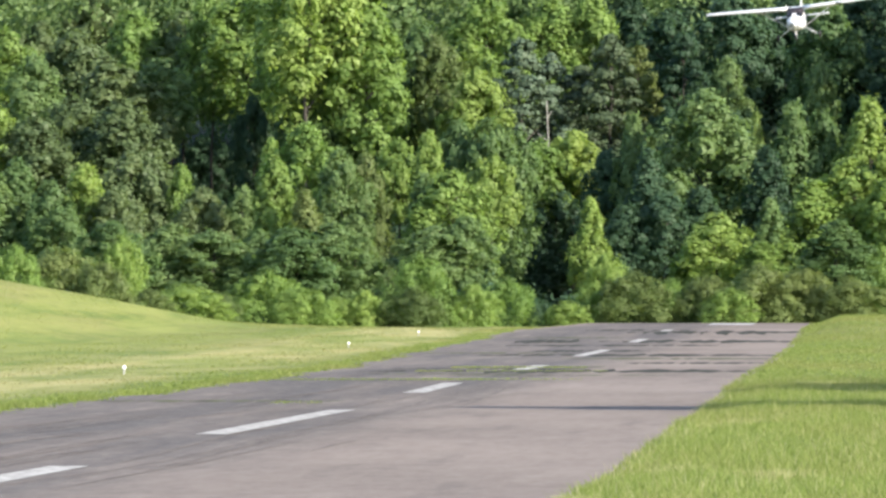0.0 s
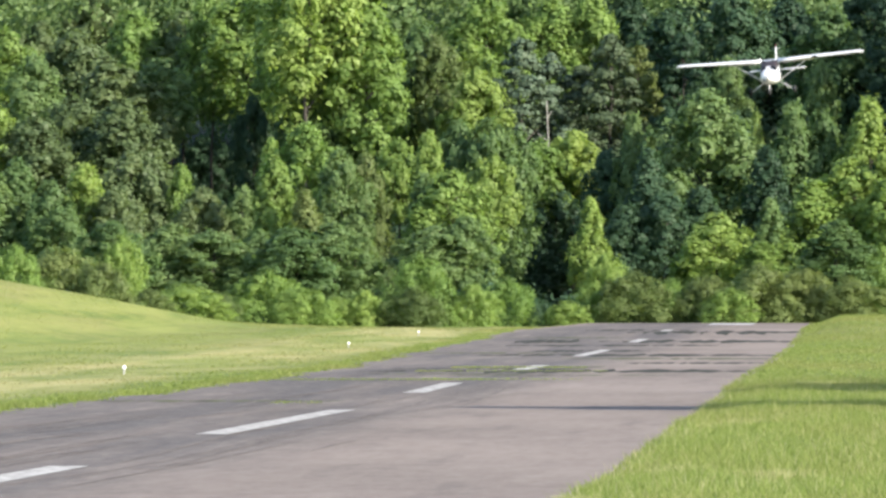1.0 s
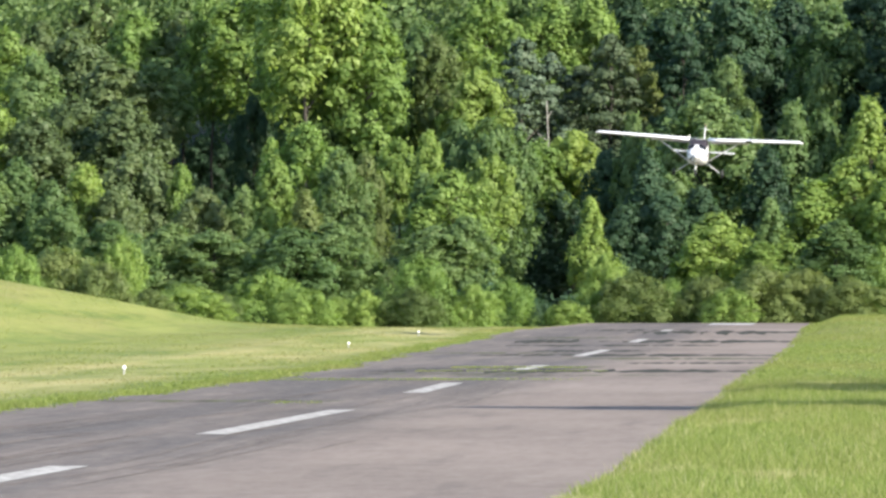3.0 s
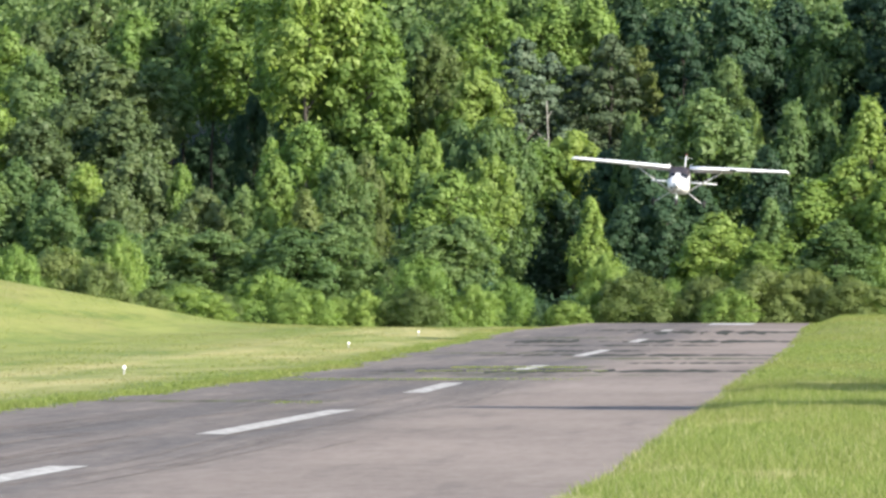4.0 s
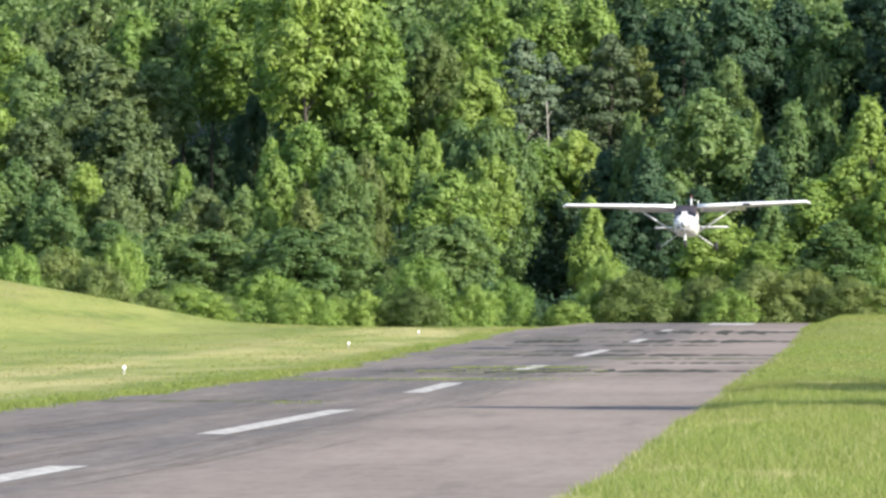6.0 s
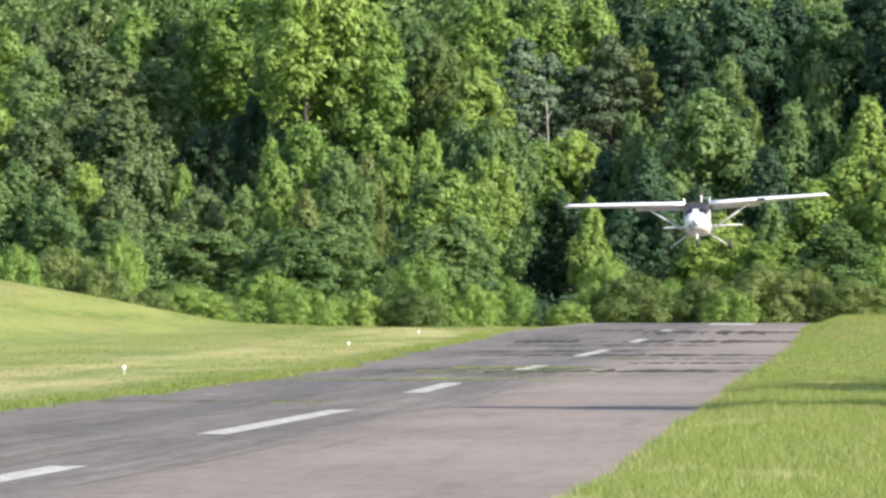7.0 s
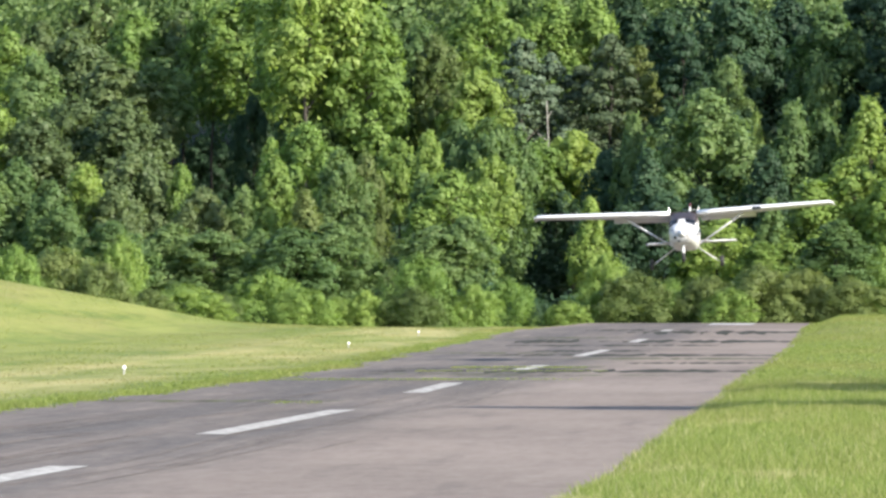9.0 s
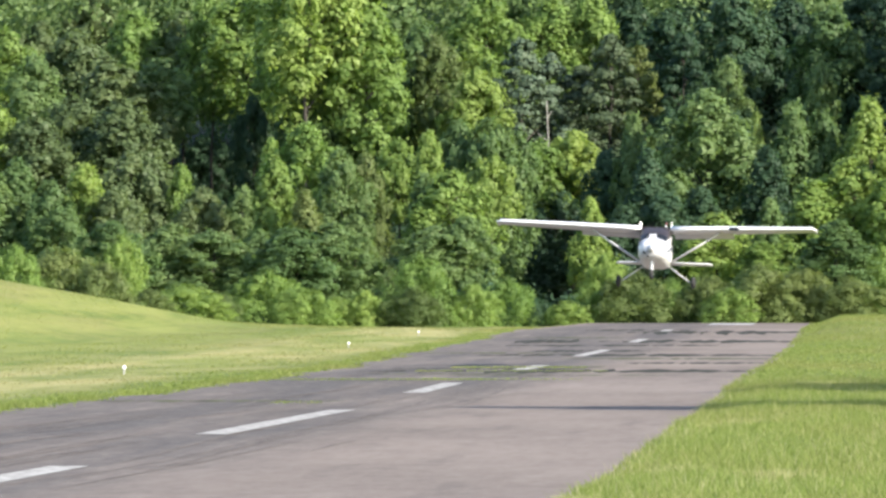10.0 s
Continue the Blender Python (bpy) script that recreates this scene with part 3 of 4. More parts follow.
tree(-62.9, 700, 21.7, 7.5, "forest", "bright")
tree(-63.2, 680, 19.4, 10.2, "forest", "soft")
tree(-65.2, 668, 17.6, 8.6, "forest", "soft")
tree(-60.8, 664, 17.8, 7.8, "forest", "soft")
tree(-68.0, 662, 16.5, 7.8, "forest", "soft")
tree(-59.2, 684, 19.2, 6.4, "high", "mid")
tree(-58.6, 700, 21.6, 6.5, "high", "soft")
tree(-55.9, 696, 23.6, 5.0, "high", "bright")
tree(-52.4, 694, 23.9, 8.6, "high", "bright")
tree(-61.2, 716, 22.3, 7.4, "high", "mid")
tree(-45.8, 674, 30.1, 9.1, "high", "bright")
tree(-43.4, 678, 30.3, 8.4, "high", "bright")
tree(-40.9, 676, 24.2, 7.6, "forest", "bright")
tree(-48.7, 684, 24.9, 5.7, "high", "bright")
tree(-51.1, 700, 17.5, 4.5, "forest", "dark")
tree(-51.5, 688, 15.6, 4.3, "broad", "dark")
# three more fill trees, tinted dark in place of the wood's shade
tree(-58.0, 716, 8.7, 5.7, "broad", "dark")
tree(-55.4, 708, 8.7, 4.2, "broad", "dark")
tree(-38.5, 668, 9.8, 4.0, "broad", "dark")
tree(-43.7, 678, 19.2, 5.8, "forest", "mid")
tree(-46.2, 680, 18.9, 5.8, "forest", "mid")
tree(-40.3, 708, 22.0, 8.3, "forest", "mid")
tree(-37.2, 690, 21.3, 7.4, "forest", "mid")
tree(-35.3, 684, 21.2, 6.1, "forest", "olive")
tree(-31.4, 672, 19.5, 6.0, "forest", "yellow")
tree(-33.0, 692, 20.4, 7.1, "forest", "bright")
tree(-34.1, 676, 17.5, 5.1, "forest", "olive")
tree(-32.0, 704, 22.7, 8.3, "forest", "bright")
tree(-28.1, 688, 20.4, 7.5, "pine", "blue")
tree(-25.8, 692, 18.7, 6.3, "pine", "blue")
tree(-26.3, 706, 22.3, 7.2, "forest", "bright")
tree(-29.4, 714, 21.9, 6.9, "forest", "mid")
tree(-22.6, 706, 22.2, 6.0, "forest", "bright")
tree(-20.5, 690, 20.4, 7.6, "pine", "brown")
tree(-23.2, 694, 17.4, 5.8, "pine", "brown")
tree(-18.2, 694, 18.9, 5.5, "pine", "olive")
tree(-19.8, 714, 21.9, 6.9, "forest", "dark")
tree(-15.7, 704, 21.1, 7.9, "forest", "dark")
tree(-14.2, 690, 20.3, 5.5, "pine", "dark")
tree(-10.2, 698, 23.1, 8.2, "forest", "dark")
tree(-10.2, 684, 19.0, 4.1, "forest", "mid")
tree(-7.4, 700, 21.3, 6.7, "forest", "dark")
tree(-5.3, 706, 22.5, 7.5, "forest", "dark")
tree(-1.6, 690, 22.5, 7.6, "forest", "mid")
tree(-2.4, 680, 19.0, 3.5, "forest", "mid")
tree(2.3, 704, 23.3, 9.0, "forest", "dark")
tree(1.5, 690, 17.3, 5.9, "forest", "dark")
tree(-13.1, 712, 22.6, 7.6, "forest", "dark")

# unseen trees added past the verge, to cast shade over the grass and the runway
tree(14.5, 160, 14.0, 8.0, "broad", "mid")
tree(18.0, 184, 13.0, 10.0, "broad", "dark")
tree(18.5, 191, 12.5, 9.0, "broad", "mid")
tree(20.5, 201, 13.0, 9.0, "broad", "dark")


def far_wood():
    """The roof of leaves over the deep wood behind the edge trees, too many to tell apart."""
    r = np.random.default_rng(9)
    lobes = []
    for j in range(1300):
        # past x = 4 the roof is unseen, added to shade the wood below
        x, y = r.uniform(-92, 45), r.uniform(708, 780)
        z = float(land(x, y)) + 13 + 13 * r.random()
        lobes.append(((x, y, z), (r.uniform(1.6, 3.0), r.uniform(1.6, 2.6), r.uniform(1.6, 3.0))))
    v, f = leaf_cloud(r, lobes, 150000, 0.55, 0.6, 0.3)
    ob = new("far_wood", mesh_arrays("far_wood", v, f, LEAF["mid"]))
    tagged(ob, "dense green wood rising behind the edge trees", "wood", kind="stuff")


far_wood()


def side_wood():
    """Unseen tall wood added beside the runway's end, to shade the trees left of it."""
    r = np.random.default_rng(12)
    lobes = []
    for j in range(620):
        y = r.uniform(622, 712)
        x = r.uniform(13 if y < 655 else 9, 46)
        z = float(land(x, y)) + 1 + (28 if y > 640 and x > 9 else 17) * r.random()
        lobes.append(((x, y, z), (r.uniform(1.8, 3.0), r.uniform(1.8, 2.8), r.uniform(1.8, 3.0))))
    v, f = leaf_cloud(r, lobes, 75000, 1.0, 0.6, 0.3)
    ob = new("side_wood", mesh_arrays("side_wood", v, f, LEAF["dark"]))
    tagged(ob, "unseen wood added beside the runway's end to cast shade", "wood", kind="stuff")


side_wood()


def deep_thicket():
    """Leaves added low behind the trunks, tinted dark for the wood's inner shade."""
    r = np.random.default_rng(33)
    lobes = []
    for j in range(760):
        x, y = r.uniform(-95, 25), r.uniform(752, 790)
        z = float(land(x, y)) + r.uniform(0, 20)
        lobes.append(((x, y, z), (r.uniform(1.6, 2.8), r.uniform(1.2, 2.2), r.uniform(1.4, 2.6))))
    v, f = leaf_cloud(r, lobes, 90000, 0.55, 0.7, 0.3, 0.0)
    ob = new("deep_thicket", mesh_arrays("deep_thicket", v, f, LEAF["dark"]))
    tagged(ob, "added thicket inside the wood, its leaves tinted dark for shade", "thicket", kind="stuff")


deep_thicket()


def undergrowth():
    """Low leaves added on the wood's floor, the shade there put into their dark tint."""
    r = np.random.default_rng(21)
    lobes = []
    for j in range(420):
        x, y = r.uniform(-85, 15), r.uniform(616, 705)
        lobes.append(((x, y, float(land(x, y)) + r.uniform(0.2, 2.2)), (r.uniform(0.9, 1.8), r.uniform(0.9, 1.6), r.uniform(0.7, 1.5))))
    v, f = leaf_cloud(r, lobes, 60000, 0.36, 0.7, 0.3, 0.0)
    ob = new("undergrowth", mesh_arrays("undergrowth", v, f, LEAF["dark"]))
    tagged(ob, "low undergrowth on the wood's floor, tinted dark for shade", "undergrowth", kind="stuff")


undergrowth()



def dead_trunk(x, y, height):
    """A pale bare stem with a few snapped limbs."""
    v, f = [], []
    way = [(0, 0, -0.3), (0.12, 0, 0.3 * height), (-0.3, 0, 0.62 * height), (0.2, 0, 0.76 * height), (0.05, 0, height)]
    for j in range(4):
        tube(v, f, way[j], way[j + 1], 0.13 - 0.022 * j, 0.108 - 0.022 * j, 8)
    for h, dx, dz in ((0.7, 0.9, 0.8), (0.78, -0.7, 0.6), (0.9, 0.5, 0.7)):
        tube(v, f, (0.05, 0, h * height), (dx, 0.2, h * height + dz), 0.05, 0.02, 6)
    ob = new("dead_tree", mesh_from("dead_tree", v, f, PALE_BARK))
    ob.location = (x, y, float(land(x, y)))
    tagged(ob, "pale bare dead tree stem in the wood", "tree")


dead_trunk(-25.9, 683, 15.5)

# ---- grass ----


def blades(name, label, n, place, height, width, mat, seed, lean=0.45):
    """Single grass blades as narrow bent triangles."""
    r = np.random.default_rng(seed)
    x, y = place(r, n)
    z = land(x, y) - 0.02
    h = height(r, x, y)
    w = width * r.uniform(0.6, 1.4, len(x))
    a = r.uniform(0, 2 * np.pi, len(x))
    lx, ly = lean * h * r.normal(size=len(x)), lean * h * r.normal(size=len(x))
    dx, dy = np.cos(a) * w, np.sin(a) * w * 0.5
    base = np.stack([x, y, z], -1)
    d = np.stack([dx, dy, 0 * dx], -1)
    tip = base + np.stack([lx, ly, h], -1)
    v = np.stack([base - d, base + d, tip], 1).reshape(-1, 3)
    f = np.arange(3 * len(x)).reshape(-1, 3)
    ob = new(name, mesh_arrays(name, v, f, mat))
    return tagged(ob, label, "grass", kind="stuff")


def right_verge(r, n):
    y = 66 + 150 * r.random(n) ** 1.5
    x = right_edge(y) - 0.12 + (right_edge(y) * -1 + 3.0 + 0.012 * y) * r.random(n) ** 1.15
    return x, y


def far_verge(r, n):
    y = r.uniform(200, 600, n)
    return right_edge(y) - 0.2 + 9 * r.random(n) ** 1.3, y


def left_bank(r, n):
    y = 130 + 470 * r.random(n) ** 1.1
    x = left_edge(y) + 0.15 - 45 * r.random(n) ** 1.4
    return x, y


def tufts(r, n):
    cx, cy = left_bank(r, 420)
    k = r.integers(0, 420, n)
    return np.minimum(cx[k] + r.normal(size=n) * 0.35, left_edge(cy[k])), cy[k] + r.normal(size=n) * 0.5


def left_fringe(r, n):
    y = r.uniform(130, 600, n)
    return left_edge(y) + 0.35 - 1.6 * r.random(n), y


def crack_grass(r, n):
    k = r.choice(5, n, p=[0.30, 0.30, 0.03, 0.22, 0.15])
    y = np.array([223.0, 266.0, 178.0, 251.0, 224.0])[k] + r.normal(size=n) * np.array([0.8, 1.5, 0.8, 1.2, 0.8])[k]
    x = np.array([-16.8, -13.2, -12.9, -13.6, -12.0])[k] + np.array([7.0, 4.5, 1.1, 6.0, 4.5])[k] * r.random(n) ** 1.3
    return x, y


def clumps(spots):
    """Scatter round a few spots (x, y, spread)."""
    def place(r, n):
        k = r.integers(0, len(spots), n)
        c = np.array(spots, float)[k]
        return c[:, 0] + r.normal(size=n) * c[:, 2], c[:, 1] + r.normal(size=n) * c[:, 2] * 3
    return place


patch = lambda x, y, s: 0.5 + 0.5 * np.sin(x * 1.7 * s + 1.3 * np.sin(y * 0.31 * s)) * np.sin(y * 0.23 * s + 0.7 * np.sin(x * 0.9 * s))
blades("verge_grass", "bright green uncut grass blades beside the runway", 170000, right_verge,
       lambda r, x, y: r.uniform(0.06, 0.17, len(x)) * (0.7 + 0.6 * patch(x, y, 1)), 0.008, BLADE, 1, 0.6)
blades("verge_stalks", "pale dry seed stalks in the verge", 7000, right_verge,
       lambda r, x, y: r.uniform(0.12, 0.26, len(x)), 0.005, STRAW, 2, 0.3)
blades("far_verge_grass", "bright green mown grass blades on the mound", 60000, far_verge,
       lambda r, x, y: r.uniform(0.05, 0.14, len(x)), 0.022, BLADE, 3, 1.0)
blades("bank_grass", "green and straw-coloured mown grass on the bank", 165000, left_bank,
       lambda r, x, y: r.uniform(0.02, 0.065, len(x)) * (0.6 + 0.8 * patch(x, y, 0.5)), 0.034, BLADE, 4, 1.6)
blades("bank_tufts", "scattered taller grass tufts on the bank", 5000, tufts,
       lambda r, x, y: r.uniform(0.03, 0.09, len(x)), 0.02, BLADE, 9, 0.9)
blades("edge_grass", "longer grass tufts along the asphalt's edge", 26000, left_fringe,
       lambda r, x, y: r.uniform(0.04, 0.15, len(x)) * (0.4 + patch(x, y, 1.4)), 0.02, BLADE, 5, 0.9)
blades("crack_grass", "thin grass growing in runway cracks", 5200, crack_grass,
       lambda r, x, y: r.uniform(0.03, 0.10, len(x)), 0.025, BLADE, 6)

blades("dry_tufts", "pale dry grass tufts in the green verge", 2600, clumps(((-2.2, 100, 0.22), (-1.9, 140, 0.3), (-0.9, 96, 0.25), (-2.95, 86, 0.12), (-0.6, 205, 0.5))),
       lambda r, x, y: r.uniform(0.07, 0.15, len(x)), 0.006, STRAW, 7, 0.5)
blades("edge_tufts", "taller dark green grass tufts at the asphalt's edge", 2400, clumps(((-17.6, 181, 0.3), (-17.9, 171, 0.3), (-16.9, 216, 0.35), (-18.1, 150, 0.3))),
       lambda r, x, y: r.uniform(0.1, 0.26, len(x)), 0.012, BLADE, 8, 0.5)

# ---- runway edge markers ----


def edge_marker(x, y):
    thing = new("edge_marker")
    thing.location = (x, y, float(land(x, y)))
    v, f = [], []
    tube(v, f, (0, 0, -0.1), (0, 0, 0.2), 0.025, 0.025, 8)
    child("stake", mesh_from("stake", v, f, STAKE), thing, "thin galvanised stake")
    bm = bmesh.new()
    bmesh.ops.create_cone(bm, cap_ends=True, segments=14, radius1=0.065, radius2=0.05, depth=0.10, matrix=Matrix.Translation((0, 0, 0.22)))
    bmesh.ops.bevel(bm, geom=bm.edges[:], offset=0.015, segments=2, affect="EDGES")
    part("cap", bm, MARKER_WHITE, thing, "white marker cap")
    tagged(thing, "small white runway edge marker standing in grass", "runway marker", "markers along the runway")


edge_marker(-21.9, 240)
edge_marker(-22.0, 350)
edge_marker(-22.9, 424)

# ---- the landing aeroplane ----
# Its own space: nose towards -y, origin on the wing's leading edge in the middle.
SECTIONS = (  # y, centre height, half width, half height, boxiness
    (-1.92, -0.86, 0.24, 0.18, 2.2), (-1.80, -0.87, 0.41, 0.29, 2.8), (-1.45, -0.87, 0.48, 0.37, 3.0), (-0.85, -0.84, 0.52, 0.44, 3.0),
    (-0.55, -0.74, 0.54, 0.55, 3.2), (-0.02, -0.62, 0.54, 0.67, 4.2), (0.9, -0.62, 0.54, 0.67, 4.4), (1.5, -0.58, 0.51, 0.61, 3.6),
    (2.3, -0.53, 0.42, 0.48, 2.8), (3.6, -0.46, 0.27, 0.33, 2.3), (5.0, -0.40, 0.15, 0.22, 2.1), (5.9, -0.36, 0.06, 0.14, 2.0))


def hull_point(y, a, out=0.0):
    """A point on the fuselage's skin: station y, angle a from straight up towards +x."""
    for s0, s1 in zip(SECTIONS, SECTIONS[1:]):
        if s0[0] <= y <= s1[0]:
            t = (y - s0[0]) / (s1[0] - s0[0])
            break
    zc, hw, hh, e = (s0[j] + (s1[j] - s0[j]) * t for j in range(1, 5))
    c, s = math.cos(a), math.sin(a)
    k = (abs(s) ** e + abs(c) ** e) ** (-1 / e)
    return (s * k * (hw + out), y, zc + c * k * (hh + out))


def patch_mesh(name, y0, y1, a0, a1, mat, out=0.012, ny=6, na=8, y2=None, y3=None):
    """A panel on the fuselage between two stations and two angles; y2, y3: its ends at the angle a1."""
    verts, faces = [], []
    for i in range(ny + 1):
        for j in range(na + 1):
            u = j / na
            lo = y0 + ((y0 if y2 is None else y2) - y0) * u
            hi = y1 + ((y1 if y3 is None else y3) - y1) * u
            verts.append(hull_point(lo + (hi - lo) * i / ny, a0 + (a1 - a0) * u, out))
    for i in range(ny):
        for j in range(na):
            o = i * (na + 1) + j
            faces.append((o, o + 1, o + na + 2, o + na + 1))
    return mesh_from(name, verts, faces, mat, True)


FOIL = ((0.0, 0.0), (0.015, 0.028), (0.06, 0.058), (0.15, 0.082), (0.3, 0.092), (0.5, 0.08), (0.72, 0.048))
FOIL_LOW = ((0.72, -0.012), (0.5, -0.024), (0.3, -0.032), (0.15, -0.035), (0.06, -0.03), (0.015, -0.018))


def wing_station(x):
    """Leading edge y, chord and height of the wing at span station |x|."""
    t = max(0.0, (abs(x) - 2.6) / 2.9)
    return 0.10 * t, 1.63 - 0.50 * t, math.tan(radians(1.73)) * abs(x)


def loft(name, rings, mat, smooth=True):
    n = len(rings[0])
    verts = [p for ring in rings for p in ring]
    faces = [tuple(range(n))[::-1], tuple(range(n * (len(rings) - 1), n * len(rings)))]
    for i in range(len(rings) - 1):
        for j in range(n):
            a, b = i * n + j, i * n + (j + 1) % n
            faces.append((a, b, b + n, a + n))
    me = mesh_from(name, verts, faces, mat)
    if smooth:
        me.polygons.foreach_set("use_smooth", [len(p.vertices) == 4 for p in me.polygons])
    return me


def foil_ring(x, thick=1.0):
    ly, ch, z = wing_station(x)
    inc = math.tan(radians(2.0))
    return [(x, ly + u * ch, z - u * ch * inc + v * ch * thick) for u, v in FOIL + FOIL_LOW]


def trailing(name, x0, x1, drop, parent, label):
    """A flap or aileron behind the wing box."""
    rings = []
    for x in (x0, (x0 + x1) / 2, x1):
        ly, ch, z = wing_station(x)
        a = radians(drop)
        hy, hz = ly + 0.735 * ch, z - 0.735 * ch * math.tan(radians(2.0)) + 0.016 * ch
        ring = []
        for u, v in ((0, 0.024), (0.03, 0.030), (0.26, 0.003), (0.26, -0.003), (0.03, -0.022), (0, -0.02)):
            u, v = u * ch, v * ch
            ring.append((x, hy + u * math.cos(a) + v * math.sin(a), hz - u * math.sin(a) + v * math.cos(a)))
        rings.append(ring)
    return child(name, loft(name, rings, WHITE), parent, label)


def airfoil_plate(name, a, b, chord_a, chord_b, thick, parent, upright, label=""):
    """A tail surface from its root a to its tip b (leading edges)."""
    rings = []
    for t in (0, 0.5, 0.94, 1.0):
        p = Vector(a).lerp(Vector(b), t)
        ch = chord_a + (chord_b - chord_a) * t
        k = thick * (1 if t < 0.95 else 0.4)
        ring = []
        for u, v in ((0, 0), (0.08, 0.7), (0.35, 1), (1, 0.12), (1, -0.12), (0.35, -1), (0.08, -0.7)):
            ring.append((p.x + (v * k if upright else 0), p.y + u * ch, p.z + (0 if upright else v * k)))
        rings.append(ring)
    return child(name, loft(name, rings, WHITE), parent, label)


def wheel(parent, name, x, y, z, r, w):
    bm = bmesh.new()
    bmesh.ops.create_cone(bm, cap_ends=True, segments=24, radius1=r, radius2=r, depth=w, matrix=Matrix.Translation((x, y, z)) @ Matrix.Rotation(math.pi / 2, 4, "Y"))
    bmesh.ops.bevel(bm, geom=[e for e in bm.edges if len(e.link_faces) == 2 and any(len(f.verts) > 4 for f in e.link_faces)], offset=w * 0.3, segments=3, affect="EDGES")
    return part(name, bm, TYRE, parent, "black rubber tyre")


def strut(name, a, b, wide, thin, parent, mat=WHITE, label=""):
    """A streamlined bar from a to b."""
    a, b = Vector(a), Vector(b)
    side = (b - a).cross(Vector((0, 1, 0))).normalized()
    rings = []
    for p in (a, b):
        rings.append([tuple(p + Vector((0, u * wide, 0)) + side * v * thin) for u, v in ((-1, 0), (-0.5, 0.8), (0.2, 1), (1, 0), (0.2, -1), (-0.5, -0.8))])
    return child(name, loft(name, rings, mat), parent, label)


def aeroplane():
    plane = new("aeroplane")
    tagged(plane, "white high-wing single-engine light aeroplane descending to land with flaps down", "aeroplane")
    rings = [[hull_point(y, 2 * math.pi * j / 28) for j in range(28)] for y in
             (-1.919, -1.80, -1.62, -1.45, -1.15, -0.85, -0.55, -0.30, -0.02, 0.4, 0.9, 1.5, 1.9, 2.3, 3.0, 3.6, 4.3, 5.0, 5.899)]
    body = child("fuselage", loft("fuselage", rings, WHITE), plane, "white painted metal fuselage")
    child("windshield", patch_mesh("windshield", -0.60, -0.03, -0.98, 0.98, SMOKED, ny=6, na=20), body, "smoky upper part of the windshield")
    child("windshield_pane", patch_mesh("windshield_pane", -1.04, -0.60, -1.02, -0.30, GLASS, y2=-0.80, y3=-0.60), body, "dark lower pane of the windshield")
    child("windshield_pane", patch_mesh("windshield_pane", -0.78, -0.60, 0.16, 0.84, GLASS, y2=-1.02, y3=-0.60), body, "dark lower pane of the windshield")
    for s in (-1, 1):
        child("side_window", patch_mesh("side_window", 0.12, 0.75, s * 0.75, s * 1.42, GLASS), body, "dark cabin side window")
        child("side_window", patch_mesh("side_window", 0.85, 1.45, s * 0.75, s * 1.40, GLASS, y3=1.3), body, "dark cabin side window")
        child("stripe", patch_mesh("stripe", -1.5, 4.6, s * 1.50, s * 1.66, STRIPE, 0.006, 24, 3), body, "dark blue side stripe")
        child("stripe", patch_mesh("stripe", -1.62, -0.86, s * 1.02, s * 1.16, STRIPE, 0.006, 8, 3), body, "dark blue stripe on the cowling")
        # engine air intake
        bm = bmesh.new()
        bmesh.ops.create_uvsphere(bm, u_segments=14, v_segments=8, radius=0.075, matrix=Matrix.Translation((s * 0.2 - 0.03, -1.87, -0.98)) @ Matrix.Diagonal((1.1, 0.5, 0.85, 1)))
        part("intake", bm, DARK, body, "dark engine air intake")
    bm = bmesh.new()
    bmesh.ops.create_uvsphere(bm, u_segments=12, v_segments=8, radius=0.06, matrix=Matrix.Translation((-0.12, -1.83, -1.10)) @ Matrix.Diagonal((1, 0.7, 0.8, 1)))
    part("nose_lamp", bm, DARK, body, "dark landing lamp recess under the nose")
    for s in (-1, 1):
        xs2 = [s * v for v in (0.50, 1.2, 2.0, 2.6, 3.4, 4.2, 5.0, 5.36)]
        rr = [foil_ring(v) for v in xs2]
        tip = [(s * 5.5, y, z - 0.05) for _, y, z in foil_ring(s * 5.5, 0.35)]
        wing = child("wing", loft("wing", rr + [tip], WHITE), plane, "white tapered wing")
        trailing("flap", s * 0.58, s * 2.62, 22, wing, "lowered white wing flap")
        trailing("aileron", s * 2.66, s * 5.3, 0, wing, "white aileron")
        bm = bmesh.new()
        bmesh.ops.create_cube(bm, size=1, matrix=Matrix.Translation((s * 5.48, 0.68, 0.145)) @ Matrix.Diagonal((0.05, 1.05, 0.10, 1)))
        bmesh.ops.bevel(bm, geom=bm.edges[:], offset=0.02, segments=2, affect="EDGES")
        part("wing_tip", bm, WHITE, wing, "rounded wing tip cap")
        strut("wing_strut", (s * 0.52, 0.42, -1.10), (s * 2.25, 0.48, 0.02), 0.085, 0.035, plane, label="white wing strut")
        airfoil_plate("stabilizer", (s * 0.05, 4.85, -0.66), (s * 1.68, 5.05, -0.66), 1.0, 0.72, 0.045, plane, False, "white horizontal tail")
        leg = strut("gear_leg", (s * 0.42, 0.85, -1.18), (s * 1.20, 0.95, -1.72), 0.075, 0.025, plane, label="white spring gear leg")
        wheel(leg, "tyre", s * 1.29, 0.95, -1.72, 0.21, 0.15)
        v, f = [], []
        tube(v, f, (s * 0.52, 0.25, 0.05), (s * 0.54, 0.28, 0.28), 0.015, 0.009, 6)
        child("roof_antenna", mesh_from("roof_antenna", v, f, METAL), plane, "short antenna rod above the wing root")
    bm = bmesh.new()
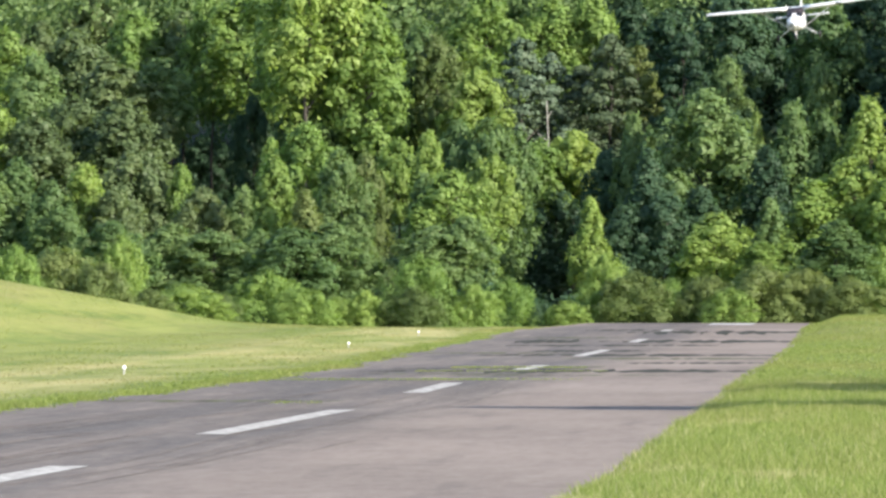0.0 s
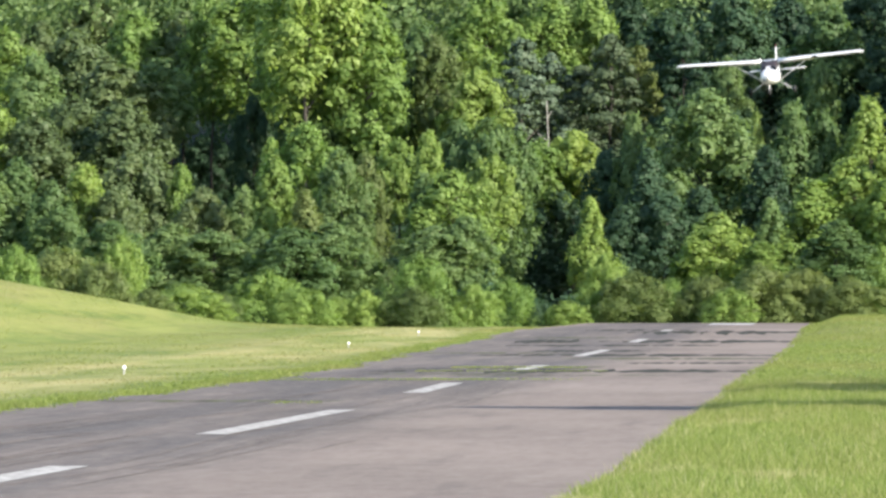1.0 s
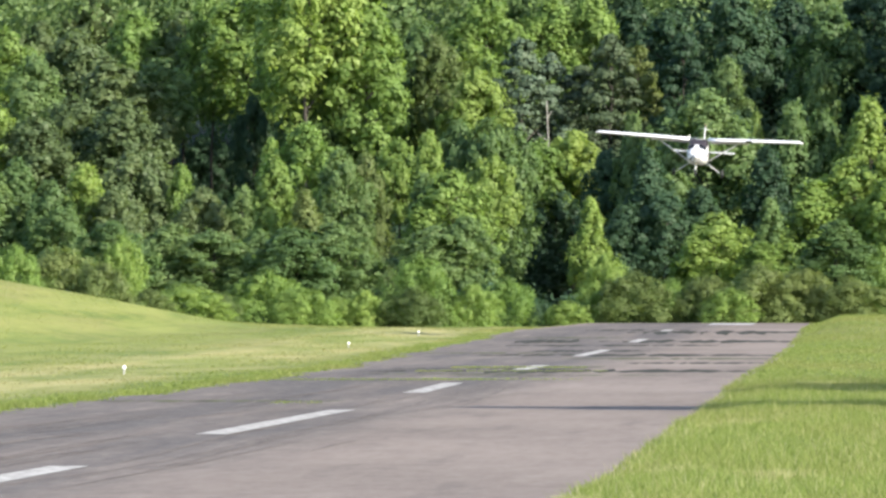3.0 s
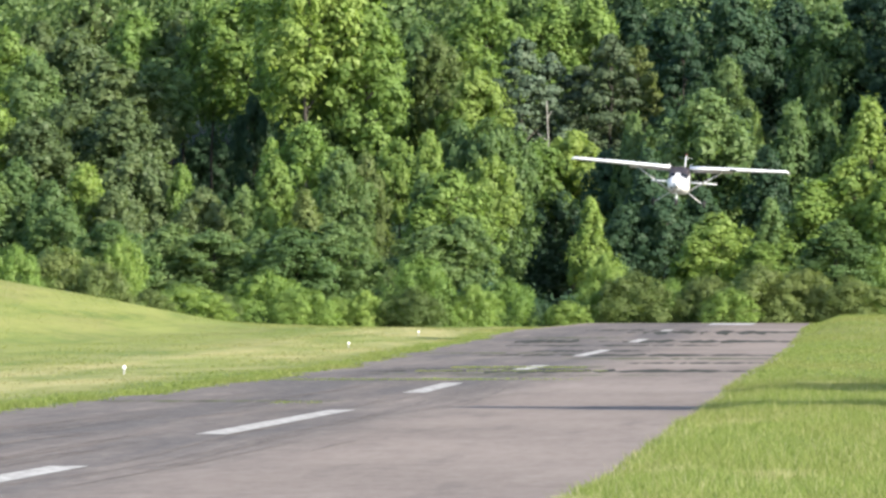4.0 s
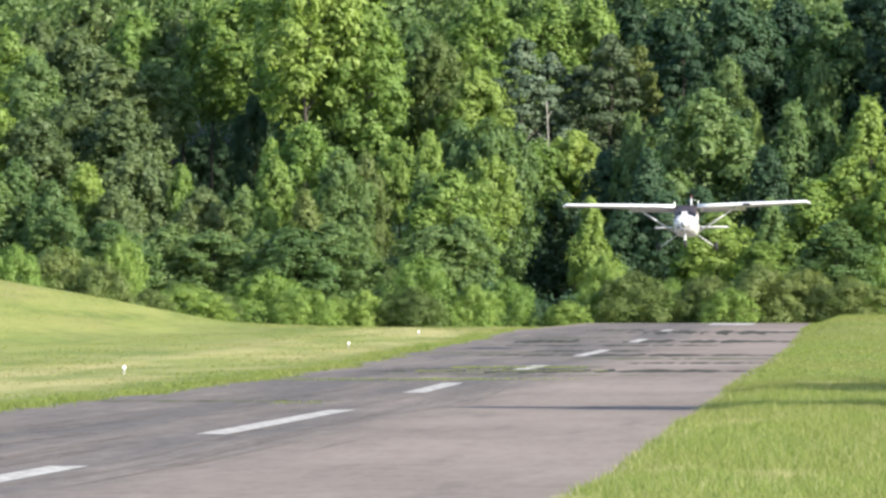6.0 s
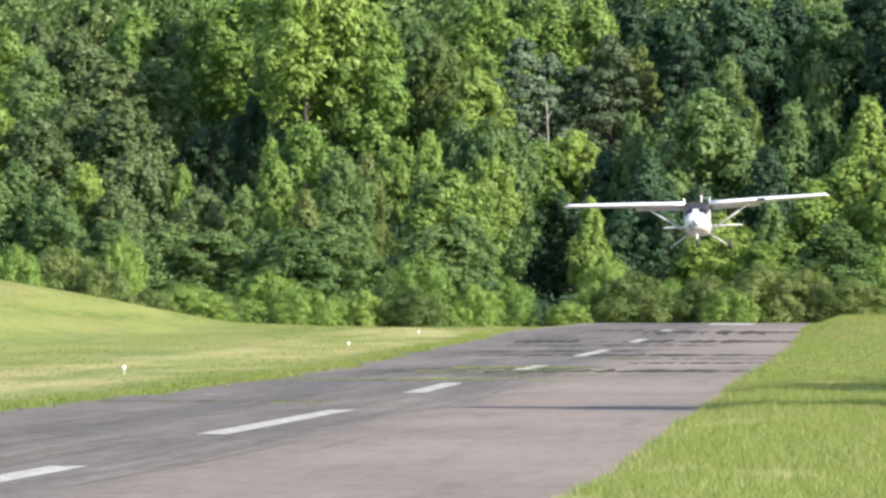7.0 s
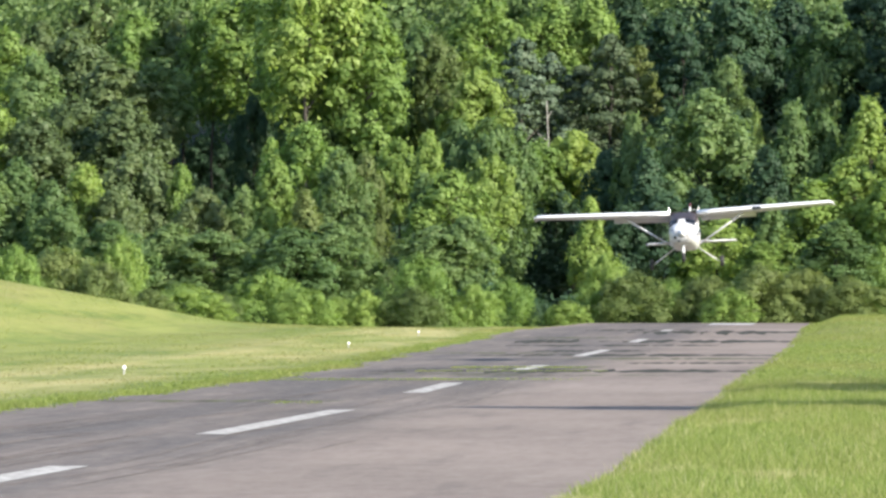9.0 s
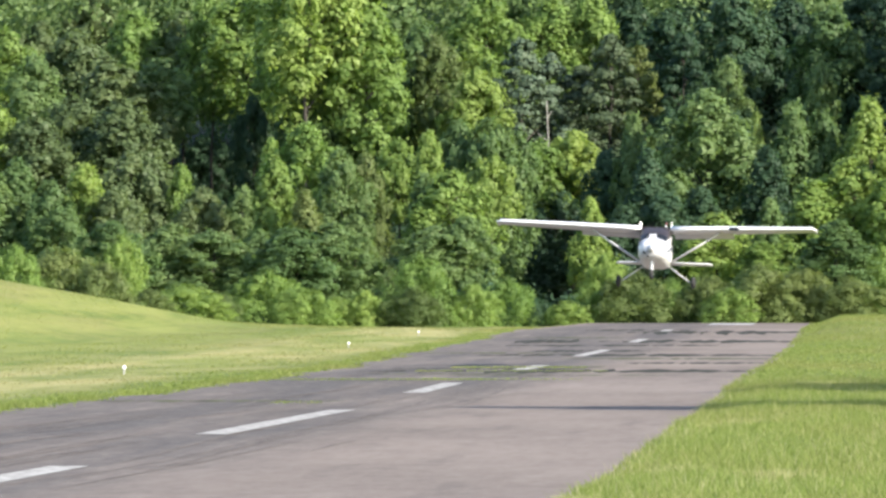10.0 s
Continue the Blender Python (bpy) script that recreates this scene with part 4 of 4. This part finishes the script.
    bmesh.ops.create_cube(bm, size=1, matrix=Matrix.Translation((2.68, 0.035, 0.085)) @ Matrix.Diagonal((0.34, 0.09, 0.11, 1)))
    bmesh.ops.bevel(bm, geom=bm.edges[:], offset=0.02, segments=2, affect="EDGES")
    part("landing_light", bm, GLASS, plane, "dark landing light window in the leading edge")
    # roof between the wings
    bm = bmesh.new()
    bmesh.ops.create_cube(bm, size=1, matrix=Matrix.Translation((0, 0.75, 0.03)) @ Matrix.Diagonal((1.04, 1.4, 0.12, 1)))
    bmesh.ops.bevel(bm, geom=bm.edges[:], offset=0.04, segments=2, affect="EDGES")
    part("roof", bm, WHITE, plane, "white cabin roof")
    bm = bmesh.new()
    bmesh.ops.create_cube(bm, size=1, matrix=Matrix.Translation((0, 0.03, 0.035)) @ Matrix.Diagonal((0.98, 0.05, 0.10, 1)))
    bmesh.ops.bevel(bm, geom=bm.edges[:], offset=0.015, segments=2, affect="EDGES")
    part("roof_glazing", bm, SMOKED, plane, "smoky glazing strip between the wing roots")
    fin = airfoil_plate("fin", (0, 4.5, -0.25), (0, 5.30, 0.70), 1.25, 0.62, 0.03, plane, True, "white vertical tail")
    bm = bmesh.new()
    bmesh.ops.create_uvsphere(bm, u_segments=12, v_segments=8, radius=0.055, matrix=Matrix.Translation((0, 5.6, 0.76)) @ Matrix.Diagonal((0.9, 1.2, 1.2, 1)))
    part("beacon", bm, BEACON, fin, "dark red beacon lamp on the fin")
    v, f = [], []
    for s in (-1, 1):
        tube(v, f, (0, 5.5, 0.56), (s * 0.30, 5.72, 0.60), 0.010, 0.007, 6)
    child("whisker_antenna", mesh_from("whisker_antenna", v, f, METAL), fin, "two thin antenna rods on the fin")
    airfoil_plate("dorsal_fin", (0, 3.3, -0.16), (0, 4.62, 0.02), 1.3, 0.3, 0.03, plane, True)
    v, f = [], []
    tube(v, f, (0, -1.38, -1.0), (0, -1.45, -1.60), 0.055, 0.045, 8)
    nose_leg = child("nose_leg", mesh_from("nose_leg", v, f, WHITE), plane, "white nose gear leg")
    wheel(nose_leg, "tyre", 0, -1.47, -1.70, 0.18, 0.13)
    # propeller, turning about its own y axis
    prop = new("propeller")
    prop.parent = plane
    verts, faces = [], []
    for s in (-1, 1):
        o = len(verts)
        for u, c, tw in ((0.10, 0.04, 50), (0.35, 0.055, 35), (0.65, 0.05, 22), (0.92, 0.03, 15)):
            a = radians(tw)
            for q, th in ((-1, 0), (0, 0.012), (1, 0), (0, -0.012)):
                verts.append((s * u, q * c * math.sin(a) - th, s * q * c * math.cos(a)))
        for i in range(3):
            for j in range(4):
                a, b = o + 4 * i + j, o + 4 * i + (j + 1) % 4
                faces.append((a, b, b + 4, a + 4))
        faces += [(o, o + 3, o + 2, o + 1), (o + 12, o + 13, o + 14, o + 15)]
    blade = mesh_from("blade", verts, faces, PROP)
    child("blade_pair", blade, prop, "dark metal propeller blades")
    bm = bmesh.new()
    bmesh.ops.create_cone(bm, cap_ends=True, segments=20, radius1=0.17, radius2=0.03, depth=0.26, matrix=Matrix.Translation((0, -0.05, 0)) @ Matrix.Rotation(math.pi / 2, 4, "X"))
    bmesh.ops.bevel(bm, geom=bm.edges[:], offset=0.015, segments=2, affect="EDGES")
    part("spinner", bm, WHITE, prop, "white spinner cone")
    return plane, prop


plane, prop = aeroplane()


def motions():
    walk(plane, [
        (0, pose(-3.21, 488.0, 21.33, 5.0, -5.8, -4.4)),
        (0.5, pose(-3.79, 477.8, 19.32, 4.6, -6.0, -4.4)),
        (1, pose(-4.59, 467.3, 17.39, 4.2, -4.7, -4.4)),
        (1.5, pose(-5.57, 456.5, 15.45, 3.8, -1.0, -3.8)),
        (2, pose(-6.54, 445.5, 13.87, 2.8, 2.5, -3.2)),
        (2.5, pose(-7.32, 434.3, 12.76, 2.2, 3.1, -2.6)),
        (4, pose(-8.43, 399.9, 9.81, 0.6, 3.9, -1.7)),
        (4.5, pose(-8.31, 388.4, 8.91, 0.0, 4.0, -1.4)),
        (5, pose(-8.01, 376.9, 8.07, -0.8, 3.2, -1.4)),
        (5.5, pose(-7.64, 365.4, 7.51, -1.6, 0.7, -1.5)),
        (7, pose(-6.28, 331.9, 6.98, -2.2, -2.5, -1.0)),
        (7.5, pose(-5.97, 321.2, 6.96, -2.4, -4.4, -0.9)),
        (8, pose(-5.78, 310.8, 6.81, -2.7, -5.2, -0.7)),
        (8.5, pose(-5.83, 300.6, 6.49, -3.0, -4.0, -1.1)),
        (9, pose(-6.00, 290.9, 6.00, -3.5, -3.0, -1.5)),
        (9.5, pose(-6.27, 281.5, 5.52, -4.3, -1.1, -1.9)),
        (10, pose(-6.57, 272.6, 5.22, -5.2, 1.6, -2.3)),
    ])
    walk(prop, [(j / 30, pose(0, -2.02, -0.86, 0, 82 * j)) for j in range(301)])


motions()
